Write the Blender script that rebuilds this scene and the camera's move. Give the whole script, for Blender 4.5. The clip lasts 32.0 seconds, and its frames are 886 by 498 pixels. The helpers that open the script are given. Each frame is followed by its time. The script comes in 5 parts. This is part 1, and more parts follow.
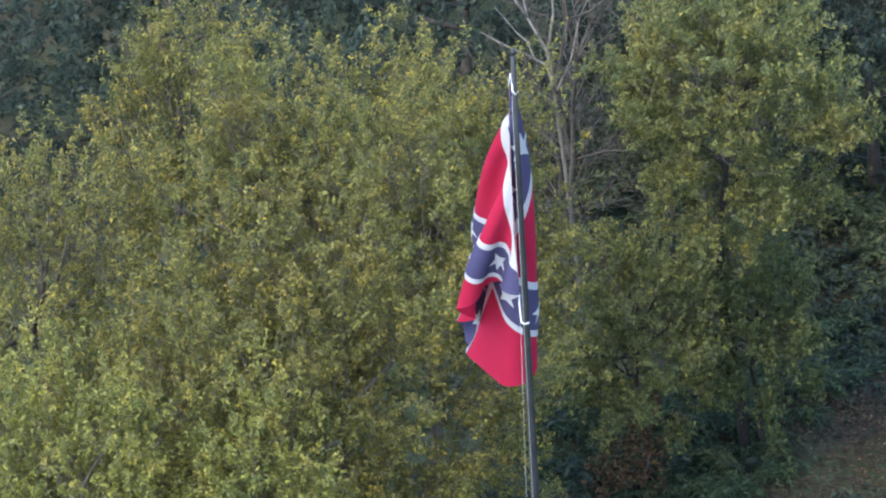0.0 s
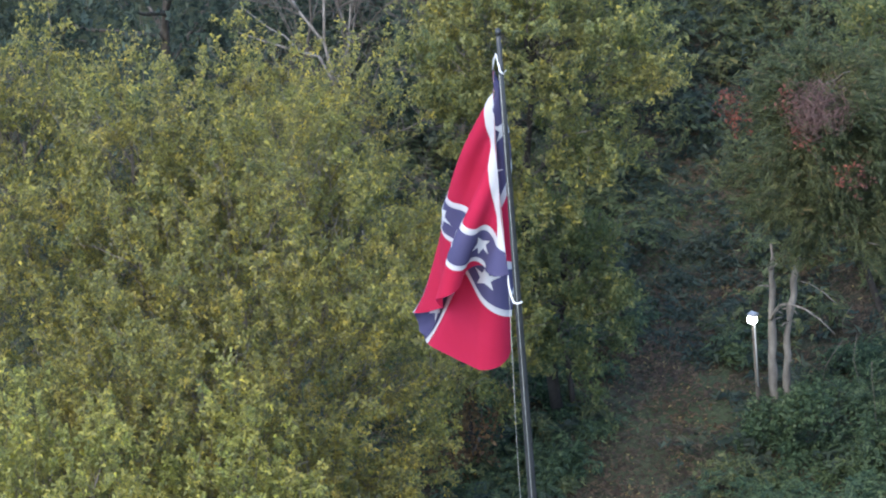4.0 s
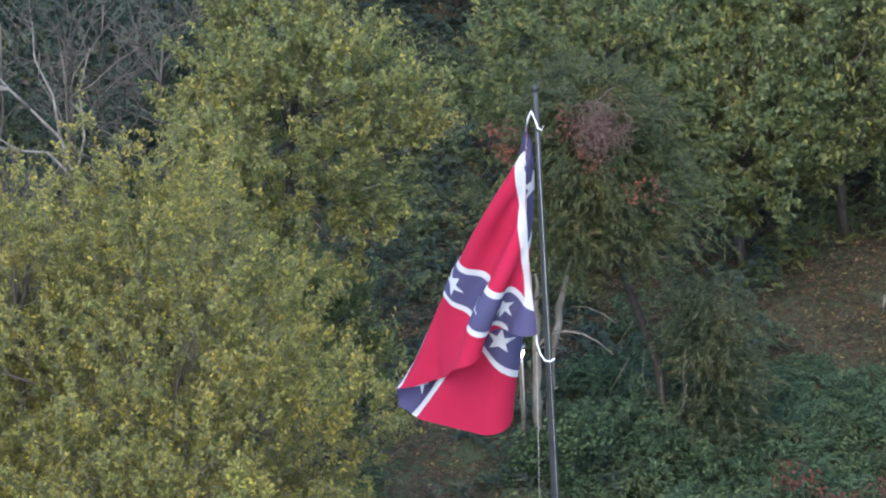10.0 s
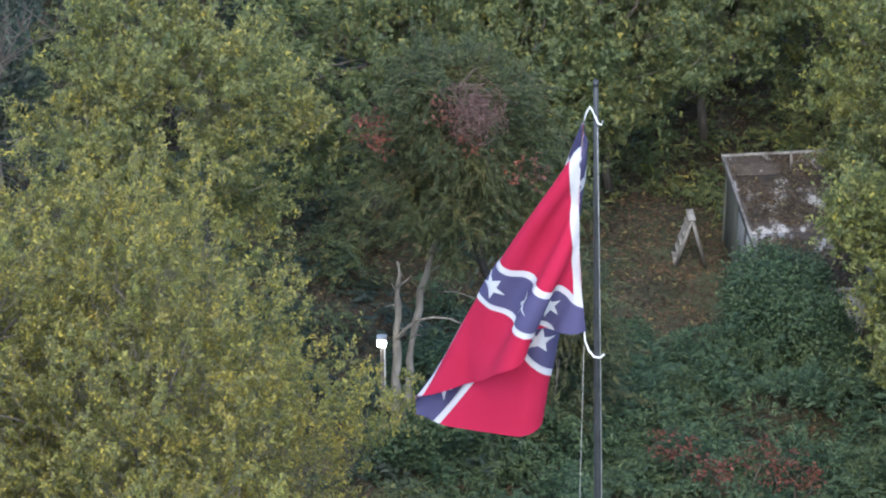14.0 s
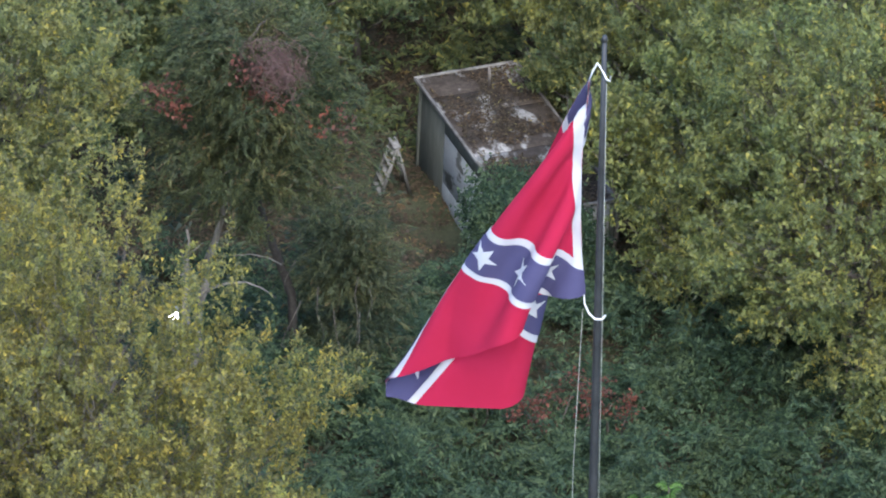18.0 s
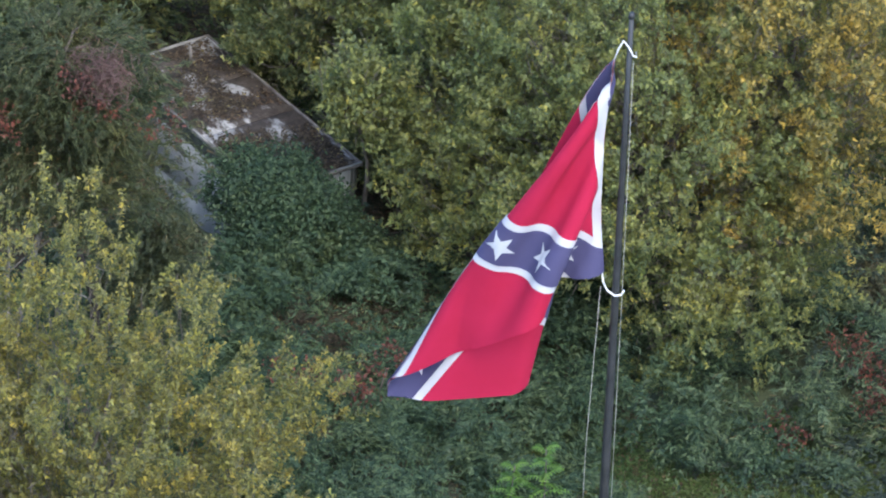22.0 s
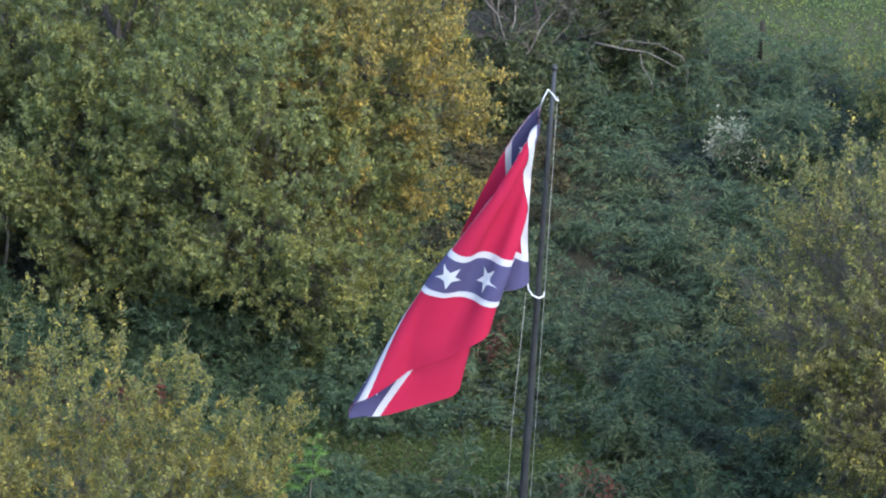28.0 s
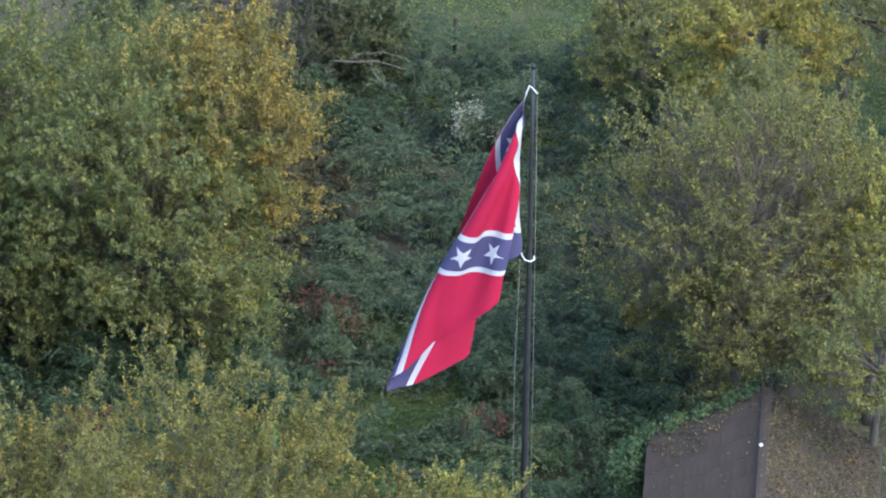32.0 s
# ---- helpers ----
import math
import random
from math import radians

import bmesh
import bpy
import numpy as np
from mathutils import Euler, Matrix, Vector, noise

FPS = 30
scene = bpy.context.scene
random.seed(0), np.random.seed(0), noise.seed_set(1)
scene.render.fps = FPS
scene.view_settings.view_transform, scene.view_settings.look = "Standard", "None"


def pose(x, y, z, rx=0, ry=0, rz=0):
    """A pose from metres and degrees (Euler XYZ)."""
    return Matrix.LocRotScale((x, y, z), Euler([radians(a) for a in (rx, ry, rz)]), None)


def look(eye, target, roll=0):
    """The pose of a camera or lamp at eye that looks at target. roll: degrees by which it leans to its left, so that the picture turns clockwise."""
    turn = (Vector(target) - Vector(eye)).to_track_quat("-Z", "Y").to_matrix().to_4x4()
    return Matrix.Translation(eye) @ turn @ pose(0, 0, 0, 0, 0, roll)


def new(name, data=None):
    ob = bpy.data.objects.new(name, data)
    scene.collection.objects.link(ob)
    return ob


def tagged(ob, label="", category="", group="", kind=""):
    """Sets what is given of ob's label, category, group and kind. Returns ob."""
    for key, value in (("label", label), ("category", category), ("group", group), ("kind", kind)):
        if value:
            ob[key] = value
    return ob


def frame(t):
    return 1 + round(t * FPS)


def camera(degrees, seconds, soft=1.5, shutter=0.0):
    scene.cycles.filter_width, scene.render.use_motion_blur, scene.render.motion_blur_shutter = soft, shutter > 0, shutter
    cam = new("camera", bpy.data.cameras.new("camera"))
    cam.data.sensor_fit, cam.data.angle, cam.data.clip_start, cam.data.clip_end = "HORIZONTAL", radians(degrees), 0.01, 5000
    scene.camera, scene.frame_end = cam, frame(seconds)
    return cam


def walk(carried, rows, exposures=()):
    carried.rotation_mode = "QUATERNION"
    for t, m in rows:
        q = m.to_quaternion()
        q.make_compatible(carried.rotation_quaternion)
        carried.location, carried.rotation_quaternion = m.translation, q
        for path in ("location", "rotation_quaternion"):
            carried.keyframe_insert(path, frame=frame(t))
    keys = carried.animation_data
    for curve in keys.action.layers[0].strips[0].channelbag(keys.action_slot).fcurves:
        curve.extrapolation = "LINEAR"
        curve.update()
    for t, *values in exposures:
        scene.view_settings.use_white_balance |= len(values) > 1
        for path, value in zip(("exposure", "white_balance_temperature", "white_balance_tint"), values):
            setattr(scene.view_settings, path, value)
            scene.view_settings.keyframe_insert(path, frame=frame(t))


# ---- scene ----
# ---- camera and its flight ----
cam = camera(3.4811, 32.0, soft=2.0)
FLIGHT = [
    (0.0, 202.570, -178.306, 202.046, 55.9899, 2.6094, 47.2619),
    (0.5, 197.773, -183.015, 202.491, 55.8971, 2.7482, 45.7880),
    (1.0, 192.835, -187.658, 202.873, 55.8097, 2.8784, 44.2980),
    (1.5, 187.783, -192.190, 203.293, 55.6962, 2.9963, 42.8075),
    (2.0, 182.514, -196.744, 203.885, 55.5805, 3.1373, 41.2337),
    (2.5, 177.283, -201.306, 204.522, 55.4837, 3.2041, 39.6203),
    (3.0, 171.850, -205.605, 204.842, 55.3490, 3.3238, 38.0066),
    (3.5, 166.073, -209.480, 204.247, 55.3105, 3.4223, 36.4139),
    (5.5, 140.410, -221.654, 201.614, 55.2475, 4.3107, 29.6526),
    (6.0, 134.739, -224.691, 202.071, 55.1548, 4.1890, 28.2923),
    (6.5, 129.356, -227.389, 202.597, 55.0503, 4.0320, 27.0726),
    (7.0, 123.828, -230.036, 203.315, 54.9526, 3.8576, 25.8701),
    (7.5, 118.087, -232.562, 203.970, 54.8538, 3.6868, 24.6284),
    (8.0, 111.998, -234.710, 204.356, 54.7437, 3.5083, 23.3817),
    (8.5, 105.626, -236.620, 204.572, 54.6308, 3.2928, 22.1144),
    (9.0, 99.110, -238.399, 204.601, 54.5565, 3.0386, 20.8500),
    (9.5, 92.710, -240.138, 205.286, 54.4089, 2.7376, 19.6063),
    (10.0, 86.439, -241.758, 205.929, 54.2309, 2.5162, 18.3473),
    (10.5, 80.191, -243.319, 206.303, 54.1495, 2.2561, 17.1113),
    (11.0, 73.972, -244.946, 206.859, 54.0193, 2.0207, 15.8499),
    (11.5, 67.633, -246.317, 207.419, 53.8674, 1.8102, 14.5800),
    (12.0, 61.154, -247.115, 207.894, 53.7181, 1.5188, 13.3300),
    (12.5, 54.572, -247.475, 208.015, 53.5821, 1.2357, 12.0648),
    (13.0, 47.736, -247.622, 207.951, 53.4319, 0.9941, 10.7840),
    (13.5, 40.806, -247.586, 208.022, 53.3090, 0.8095, 9.4633),
    (15.5, 12.339, -239.907, 204.268, 52.5815, -0.0305, 3.6632),
    (16.0, 5.561, -238.206, 203.930, 52.3991, -0.1741, 2.1387),
    (16.5, -1.183, -236.940, 203.890, 52.2576, -0.3047, 0.6053),
    (17.0, -7.835, -236.402, 204.326, 52.1215, -0.4552, -0.8517),
    (17.5, -14.565, -235.801, 204.870, 51.9583, -0.6130, -2.3154),
    (18.0, -21.365, -234.902, 205.235, 51.8281, -0.7742, -3.8072),
    (18.5, -28.239, -233.630, 205.478, 51.7045, -0.9255, -5.3207),
    (19.0, -34.983, -232.066, 205.698, 51.5761, -1.0970, -6.8210),
    (19.5, -41.639, -230.695, 205.574, 51.5047, -1.2433, -8.3256),
    (20.0, -48.408, -229.074, 205.582, 51.4562, -1.4258, -9.8386),
    (20.5, -55.032, -227.127, 205.720, 51.3900, -1.6546, -11.3446),
    (21.0, -61.444, -225.081, 205.776, 51.3318, -1.8383, -12.8698),
    (21.5, -67.913, -222.888, 206.026, 51.2532, -1.9789, -14.4583),
    (22.0, -74.327, -220.656, 206.403, 51.1473, -2.1476, -16.0045),
    (22.5, -81.194, -218.776, 207.340, 51.0720, -2.3432, -17.5774),
    (23.0, -88.994, -218.792, 209.815, 51.0344, -2.5264, -19.1932),
    (23.5, -96.971, -219.950, 213.593, 50.9524, -2.7074, -20.7290),
    (24.0, -104.991, -220.179, 217.031, 50.8549, -2.8944, -22.3194),
    (24.5, -112.981, -219.870, 220.169, 50.7517, -3.0309, -23.9417),
    (25.0, -121.150, -219.789, 223.238, 50.7325, -3.1336, -25.5772),
    (25.5, -129.595, -219.704, 226.194, 50.7835, -3.2180, -27.2345),
    (26.0, -138.277, -219.394, 229.225, 50.8307, -3.1781, -29.0138),
    (26.5, -146.442, -218.576, 232.877, 50.8386, -2.9877, -30.8555),
    (28.5, -185.270, -220.323, 252.338, 50.9136, -2.9944, -37.0685),
    (29.0, -196.945, -221.573, 258.738, 50.9219, -2.7251, -38.8242),
    (29.5, -208.822, -222.593, 265.456, 51.0177, -2.3711, -40.6532),
    (30.0, -220.438, -222.944, 271.349, 51.1343, -1.9675, -42.5030),
    (30.5, -231.674, -222.171, 276.629, 51.2092, -1.5602, -44.3954),
    (31.0, -242.010, -220.003, 281.093, 51.2405, -1.2260, -46.2408),
    (31.5, -251.341, -216.718, 284.231, 51.3128, -0.9902, -47.9756),
    (32.0, -260.495, -213.143, 286.589, 51.4567, -0.7998, -49.6380),
]
walk(cam, [(t, pose(x, y, z, a, b, c)) for t, x, y, z, a, b, c in FLIGHT])

# ---- light: a bright, thinly overcast late-autumn sky ----
SUN_EL, SUN_AZ = radians(56), radians(172)
world = bpy.data.worlds.new("sky")
scene.world = world
world.use_nodes = True
wn = world.node_tree
wn.nodes.clear()
sky = wn.nodes.new("ShaderNodeTexSky")
sky.sky_type = "NISHITA"
sky.sun_disc = False
sky.sun_elevation, sky.sun_rotation = SUN_EL, SUN_AZ
sky.dust_density, sky.air_density = 2.0, 1.0
back = wn.nodes.new("ShaderNodeBackground")
back.inputs["Strength"].default_value = 0.15
wout = wn.nodes.new("ShaderNodeOutputWorld")
wn.links.new(sky.outputs[0], back.inputs[0])
wn.links.new(back.outputs[0], wout.inputs[0])
sun_data = bpy.data.lights.new("sun", "SUN")
sun_data.energy, sun_data.angle, sun_data.color = 0.55, radians(34), (1.0, 0.93, 0.74)
sun = new("sun", sun_data)
sun.matrix_world = look((math.sin(SUN_AZ) * 100, math.cos(SUN_AZ) * 100, math.tan(SUN_EL) * 100), (0, 0, 0))
scene.view_settings.exposure = 1.9
scene.view_settings.use_white_balance = True
scene.view_settings.white_balance_temperature, scene.view_settings.white_balance_tint = 5880, 10

rng = np.random.default_rng(7)


# ---- materials ----
def ramp(nt, fac, stops):
    r = nt.nodes.new("ShaderNodeValToRGB")
    el = r.color_ramp.elements
    while len(el) < len(stops):
        el.new(0.5)
    for e, (p, col) in zip(el, stops):
        e.position, e.color = p, (*col, 1)
    nt.links.new(fac, r.inputs[0])
    return r.outputs[0]


def mixcol(nt, fac, a, b, kind="MIX"):
    m = nt.nodes.new("ShaderNodeMix")
    m.data_type, m.blend_type = "RGBA", kind
    for sock, v in ((m.inputs[0], fac), (m.inputs[6], a), (m.inputs[7], b)):
        if isinstance(v, (int, float)):
            sock.default_value = v
        elif isinstance(v, tuple):
            sock.default_value = (*v, 1)
        else:
            nt.links.new(v, sock)
    return m.outputs[2]


def noise_fac(nt, scale, detail=3.0, rough=0.55, coord="Object", stretch=None):
    tc = nt.nodes.new("ShaderNodeTexCoord")
    n = nt.nodes.new("ShaderNodeTexNoise")
    n.inputs["Scale"].default_value, n.inputs["Detail"].default_value, n.inputs["Roughness"].default_value = scale, detail, rough
    src = tc.outputs[coord]
    if stretch:
        mp = nt.nodes.new("ShaderNodeMapping")
        mp.inputs["Scale"].default_value = stretch
        nt.links.new(src, mp.inputs[0])
        src = mp.outputs[0]
    nt.links.new(src, n.inputs["Vector"])
    return n.outputs["Fac"]


def start_material(name, rough=0.8):
    m = bpy.data.materials.new(name)
    m.use_nodes = True
    nt = m.node_tree
    p = nt.nodes["Principled BSDF"]
    p.inputs["Roughness"].default_value = rough
    p.inputs["Specular IOR Level"].default_value = 0.25
    return m, nt, p


def add_bump(nt, p, fac, strength, distance):
    b = nt.nodes.new("ShaderNodeBump")
    b.inputs["Strength"].default_value, b.inputs["Distance"].default_value = strength, distance
    nt.links.new(fac, b.inputs["Height"])
    nt.links.new(b.outputs[0], p.inputs["Normal"])


def leaf_material(name, dark, mid, light, accent=None, accent_at=0.9, patch=0.8):
    """Leaves that differ one by one and, more softly, from bough to bough; they let some light through."""
    m, nt, p = start_material(name, 0.5)
    p.inputs["Specular IOR Level"].default_value = 0.25
    geo = nt.nodes.new("ShaderNodeNewGeometry")
    stops = [(0.0, dark), (0.45, mid), (0.8, light)]
    if accent:
        stops += [(accent_at, light), (min(accent_at + 0.03, 1.0), accent)]
    one = ramp(nt, geo.outputs["Random Per Island"], stops)
    boughs = ramp(nt, noise_fac(nt, patch, 2.0), [(0.3, (0.74, 0.84, 0.8)), (0.5, (0.98, 1.0, 0.95)), (0.7, (1.28, 1.14, 0.92))])
    col = mixcol(nt, 1.0, one, boughs, "MULTIPLY")
    nt.links.new(col, p.inputs["Base Color"])
    tr = nt.nodes.new("ShaderNodeBsdfTranslucent")
    nt.links.new(col, tr.inputs[0])
    mix = nt.nodes.new("ShaderNodeMixShader")
    mix.inputs[0].default_value = 0.44
    out = nt.nodes["Material Output"]
    nt.links.new(p.outputs[0], mix.inputs[1])
    nt.links.new(tr.outputs[0], mix.inputs[2])
    nt.links.new(mix.outputs[0], out.inputs[0])
    return m


def plain(name, a, b, scale=4.0, rough=0.8, bump=0.0, metal=0.0, stretch=None):
    m, nt, p = start_material(name, rough)
    f = noise_fac(nt, scale, 5.0, 0.6, stretch=stretch)
    nt.links.new(ramp(nt, f, [(0.3, a), (0.7, b)]), p.inputs["Base Color"])
    p.inputs["Metallic"].default_value = metal
    if bump:
        add_bump(nt, p, f, bump, 0.02)
    return m


LEAF_MAPLE = leaf_material("autumn_maple_leaves", (0.112, 0.114, 0.067), (0.192, 0.183, 0.069), (0.308, 0.28, 0.074), (0.41, 0.34, 0.07), 0.915)
LEAF_BRIGHT = leaf_material("yellow_green_leaves", (0.106, 0.118, 0.063), (0.182, 0.193, 0.08), (0.275, 0.272, 0.094), (0.39, 0.345, 0.08), 0.92)
LEAF_LIME = leaf_material("lime_yellow_leaves", (0.13, 0.136, 0.06), (0.238, 0.236, 0.078), (0.36, 0.336, 0.088), (0.44, 0.42, 0.08), 0.92)
LEAF_GREEN = leaf_material("green_leaves", (0.114, 0.133, 0.072), (0.182, 0.203, 0.081), (0.264, 0.278, 0.09), (0.42, 0.37, 0.085), 0.94)
# wood shade and bluish haze are put into these dark leaf colours
LEAF_DARK = leaf_material("shade_darkened_leaves", (0.033, 0.048, 0.042), (0.053, 0.074, 0.06), (0.088, 0.112, 0.08))
LEAF_MID = leaf_material("mid_green_leaves", (0.08, 0.105, 0.055), (0.125, 0.15, 0.066), (0.19, 0.205, 0.08), (0.3, 0.28, 0.08), 0.94)
LEAF_MID2 = leaf_material("dull_scrub_leaves", (0.056, 0.076, 0.048), (0.1, 0.124, 0.066), (0.165, 0.185, 0.084), (0.24, 0.215, 0.08), 0.95)
LEAF_ROOF = leaf_material("yellowed_fallen_leaves", (0.075, 0.062, 0.043), (0.13, 0.108, 0.064), (0.21, 0.18, 0.088))
LEAF_RUST = leaf_material("rust_brown_leaves", (0.1, 0.06, 0.035), (0.16, 0.095, 0.05), (0.22, 0.14, 0.065))
LEAF_GOLD = leaf_material("gold_leaves", (0.12, 0.124, 0.062), (0.248, 0.207, 0.075), (0.425, 0.327, 0.087), (0.52, 0.38, 0.085), 0.9)
LEAF_YELLOW = leaf_material("clear_yellow_leaves", (0.17, 0.165, 0.06), (0.29, 0.265, 0.08), (0.42, 0.365, 0.095), (0.52, 0.42, 0.09), 0.9)
LEAF_CEDAR = leaf_material("cedar_sprays", (0.042, 0.056, 0.034), (0.078, 0.094, 0.047), (0.132, 0.145, 0.065), (0.17, 0.115, 0.06), 0.94)
LEAF_CEDAR2 = leaf_material("brownish_cedar_sprays", (0.05, 0.064, 0.042), (0.085, 0.1, 0.056), (0.135, 0.142, 0.07), (0.15, 0.11, 0.06), 0.95)
LEAF_VINE = leaf_material("creeper_leaves", (0.036, 0.062, 0.041), (0.062, 0.1, 0.058), (0.122, 0.17, 0.085), patch=0.7)
LEAF_IVY = leaf_material("fresh_ivy_leaves", (0.06, 0.1, 0.055), (0.1, 0.16, 0.08), (0.17, 0.24, 0.11), patch=0.9)
LEAF_VINE2 = leaf_material("thicket_leaves", (0.043, 0.069, 0.043), (0.074, 0.11, 0.063), (0.15, 0.197, 0.104), (0.18, 0.14, 0.07), 0.96, patch=0.6)
LEAF_GREY = leaf_material("thin_grey_green_leaves", (0.094, 0.096, 0.055), (0.165, 0.162, 0.07), (0.255, 0.247, 0.085), (0.42, 0.38, 0.08), 0.92)
LEAF_RED = leaf_material("red_sumac_leaves", (0.095, 0.046, 0.036), (0.155, 0.06, 0.046), (0.215, 0.085, 0.06), patch=1.5)
LEAF_SAPLING = leaf_material("fresh_green_leaves", (0.1, 0.19, 0.05), (0.18, 0.31, 0.07), (0.27, 0.4, 0.1))
LEAF_DRY = leaf_material("dry_brown_weeds", (0.048, 0.044, 0.03), (0.085, 0.078, 0.046), (0.14, 0.135, 0.07), (0.17, 0.11, 0.06), 0.95, patch=0.6)
LEAF_WHITE = leaf_material("pale_seed_heads", (0.24, 0.24, 0.17), (0.4, 0.39, 0.29), (0.55, 0.53, 0.42))
LEAF_LITTER = leaf_material("fallen_leaves", (0.05, 0.037, 0.027), (0.094, 0.068, 0.049), (0.15, 0.112, 0.073), (0.28, 0.23, 0.1), 0.95)
GRASS = leaf_material("grass_blades", (0.05, 0.08, 0.03), (0.085, 0.13, 0.045), (0.13, 0.175, 0.06), patch=0.3)
LEAF_MEADOW = leaf_material("sunlit_meadow_grass", (0.09, 0.132, 0.046), (0.145, 0.198, 0.062), (0.215, 0.265, 0.085), patch=0.3)
BARK = plain("grey_brown_bark", (0.06, 0.05, 0.04), (0.16, 0.14, 0.115), 9.0, 0.9, 0.6, stretch=(1, 1, 0.25))
BARK_DARK = plain("dark_weathered_post", (0.03, 0.026, 0.022), (0.06, 0.052, 0.044), 9.0, 0.9, 0.4)
BARK_DEAD = plain("bleached_dead_wood", (0.09, 0.08, 0.068), (0.24, 0.22, 0.19), 8.0, 0.9, 0.5, stretch=(1, 1, 0.25))
BARK_TWIG = plain("grey_brown_twigs", (0.098, 0.083, 0.066), (0.185, 0.16, 0.126), 1.2, 0.9)
BARK_GREY = plain("dull_grey_twigs", (0.075, 0.065, 0.053), (0.135, 0.118, 0.098), 6.0, 0.9, 0.4)
BARK_PALE = plain("pale_grey_twigs", (0.1, 0.088, 0.072), (0.175, 0.156, 0.13), 6.0, 0.9, 0.4)


# ---- mesh helpers ----
def part(name, bm, material, parent, label=""):
    me = bpy.data.meshes.new(name)
    bm.to_mesh(me)
    bm.free()
    for f in me.polygons:
        f.use_smooth = True
    me.materials.append(material)
    ob = new(name, me)
    if parent is not None:
        ob.parent = parent
    return tagged(ob, label)


def empty(name, label, category, group="", kind="", at=(0, 0, 0)):
    ob = new(name)
    ob.location = at
    return tagged(ob, label, category, group, kind)


def quick_mesh(name, verts, faces, material, smooth=False):
    """A mesh from arrays: verts (n, 3), faces (m, 3 or 4)."""
    me = bpy.data.meshes.new(name)
    n, (m, k) = len(verts), faces.shape
    me.vertices.add(n)
    me.vertices.foreach_set("co", np.ascontiguousarray(verts, np.float32).ravel())
    me.loops.add(m * k)
    me.loops.foreach_set("vertex_index", np.ascontiguousarray(faces, np.int32).ravel())
    me.polygons.add(m)
    me.polygons.foreach_set("loop_start", np.arange(0, m * k, k, dtype=np.int32))
    me.polygons.foreach_set("loop_total", np.full(m, k, np.int32))
    if smooth:
        me.polygons.foreach_set("use_smooth", np.ones(m, bool))
    me.update(calc_edges=True)
    me.materials.append(material)
    return me


def leaf_mesh(name, at, size, material, lift=0.7, slim=0.55, droop=0.0, three=False, axis=None):
    """One diamond-shaped leaf at each place, turned at random but mostly with its face to the sky."""
    n = len(at)
    nrm = rng.normal(size=(n, 3))
    nrm[:, 2] = np.abs(nrm[:, 2]) + lift
    nrm /= np.linalg.norm(nrm, axis=1)[:, None]
    a = np.cross(nrm, rng.normal(size=(n, 3)))
    a[:, 2] -= droop
    if axis is not None:
        a = axis / np.linalg.norm(axis, axis=1)[:, None] + rng.normal(size=(n, 3)) * 0.28
    a /= np.linalg.norm(a, axis=1)[:, None]
    b = np.cross(nrm, a)
    s = (size * rng.uniform(0.6, 1.35, n))[:, None]
    if three:
        v = np.stack([at - a * s * 0.5 + b * s * 0.5 * slim, at - a * s * 0.5 - b * s * 0.5 * slim, at + a * s * 0.5], 1)
        return quick_mesh(name, v.reshape(-1, 3), np.arange(3 * n).reshape(n, 3), material)
    v = np.stack([at - a * s * 0.5, at + b * s * 0.5 * slim - a * s * 0.08 + nrm * s * 0.08, at + a * s * 0.5, at - b * s * 0.5 * slim - a * s * 0.08 + nrm * s * 0.08], 1)
    return quick_mesh(name, v.reshape(-1, 3), np.arange(4 * n).reshape(n, 4), material)


def twig_mesh(name, a, b, r, material):
    """Thin pointed twigs, each a slender cone from a to b."""
    d = b - a
    d /= np.linalg.norm(d, axis=1)[:, None]
    s = np.cross(d, (0.31, 0.87, 0.38))
    s /= np.linalg.norm(s, axis=1)[:, None]
    u = np.cross(d, s)
    v = np.stack([a + s * r, a + (u * 0.87 - s * 0.5) * r, a - (u * 0.87 + s * 0.5) * r, b], 1).reshape(-1, 3)
    k = np.arange(len(a))[:, None, None] * 4
    return quick_mesh(name, v, (k + np.array([[0, 1, 3], [1, 2, 3], [2, 0, 3]])).reshape(-1, 3), material)


def tube(bm, pts, radii, sides=7):
    """A tapered tube through pts."""
    rings = []
    pts = [Vector(p) for p in pts]
    for i, p in enumerate(pts):
        d = (pts[min(i + 1, len(pts) - 1)] - pts[max(i - 1, 0)]).normalized()
        side = d.cross(Vector((0.31, 0.87, 0.38))).normalized()
        up = d.cross(side)
        rings.append([bm.verts.new(p + (side * math.cos(q) + up * math.sin(q)) * radii[i]) for q in [2 * math.pi * k / sides for k in range(sides)]])
    for r0, r1 in zip(rings, rings[1:]):
        for k in range(sides):
            bm.faces.new((r0[k], r0[(k + 1) % sides], r1[(k + 1) % sides], r1[k]))
    bm.faces.new(rings[0][::-1])
    bm.faces.new(rings[-1])


def box(bm, size, at=(0, 0, 0), turn=None, bevel=0.0):
    """A box of that size about at, with softened edges."""
    m = Matrix.Translation(at) @ (turn or Matrix()) @ Matrix.Diagonal((*size, 1))
    made = bmesh.ops.create_cube(bm, size=1.0, matrix=m)
    if bevel:
        edges = {e for v in made["verts"] for e in v.link_edges}
        bmesh.ops.bevel(bm, geom=list(edges), offset=bevel, segments=1, affect="EDGES")


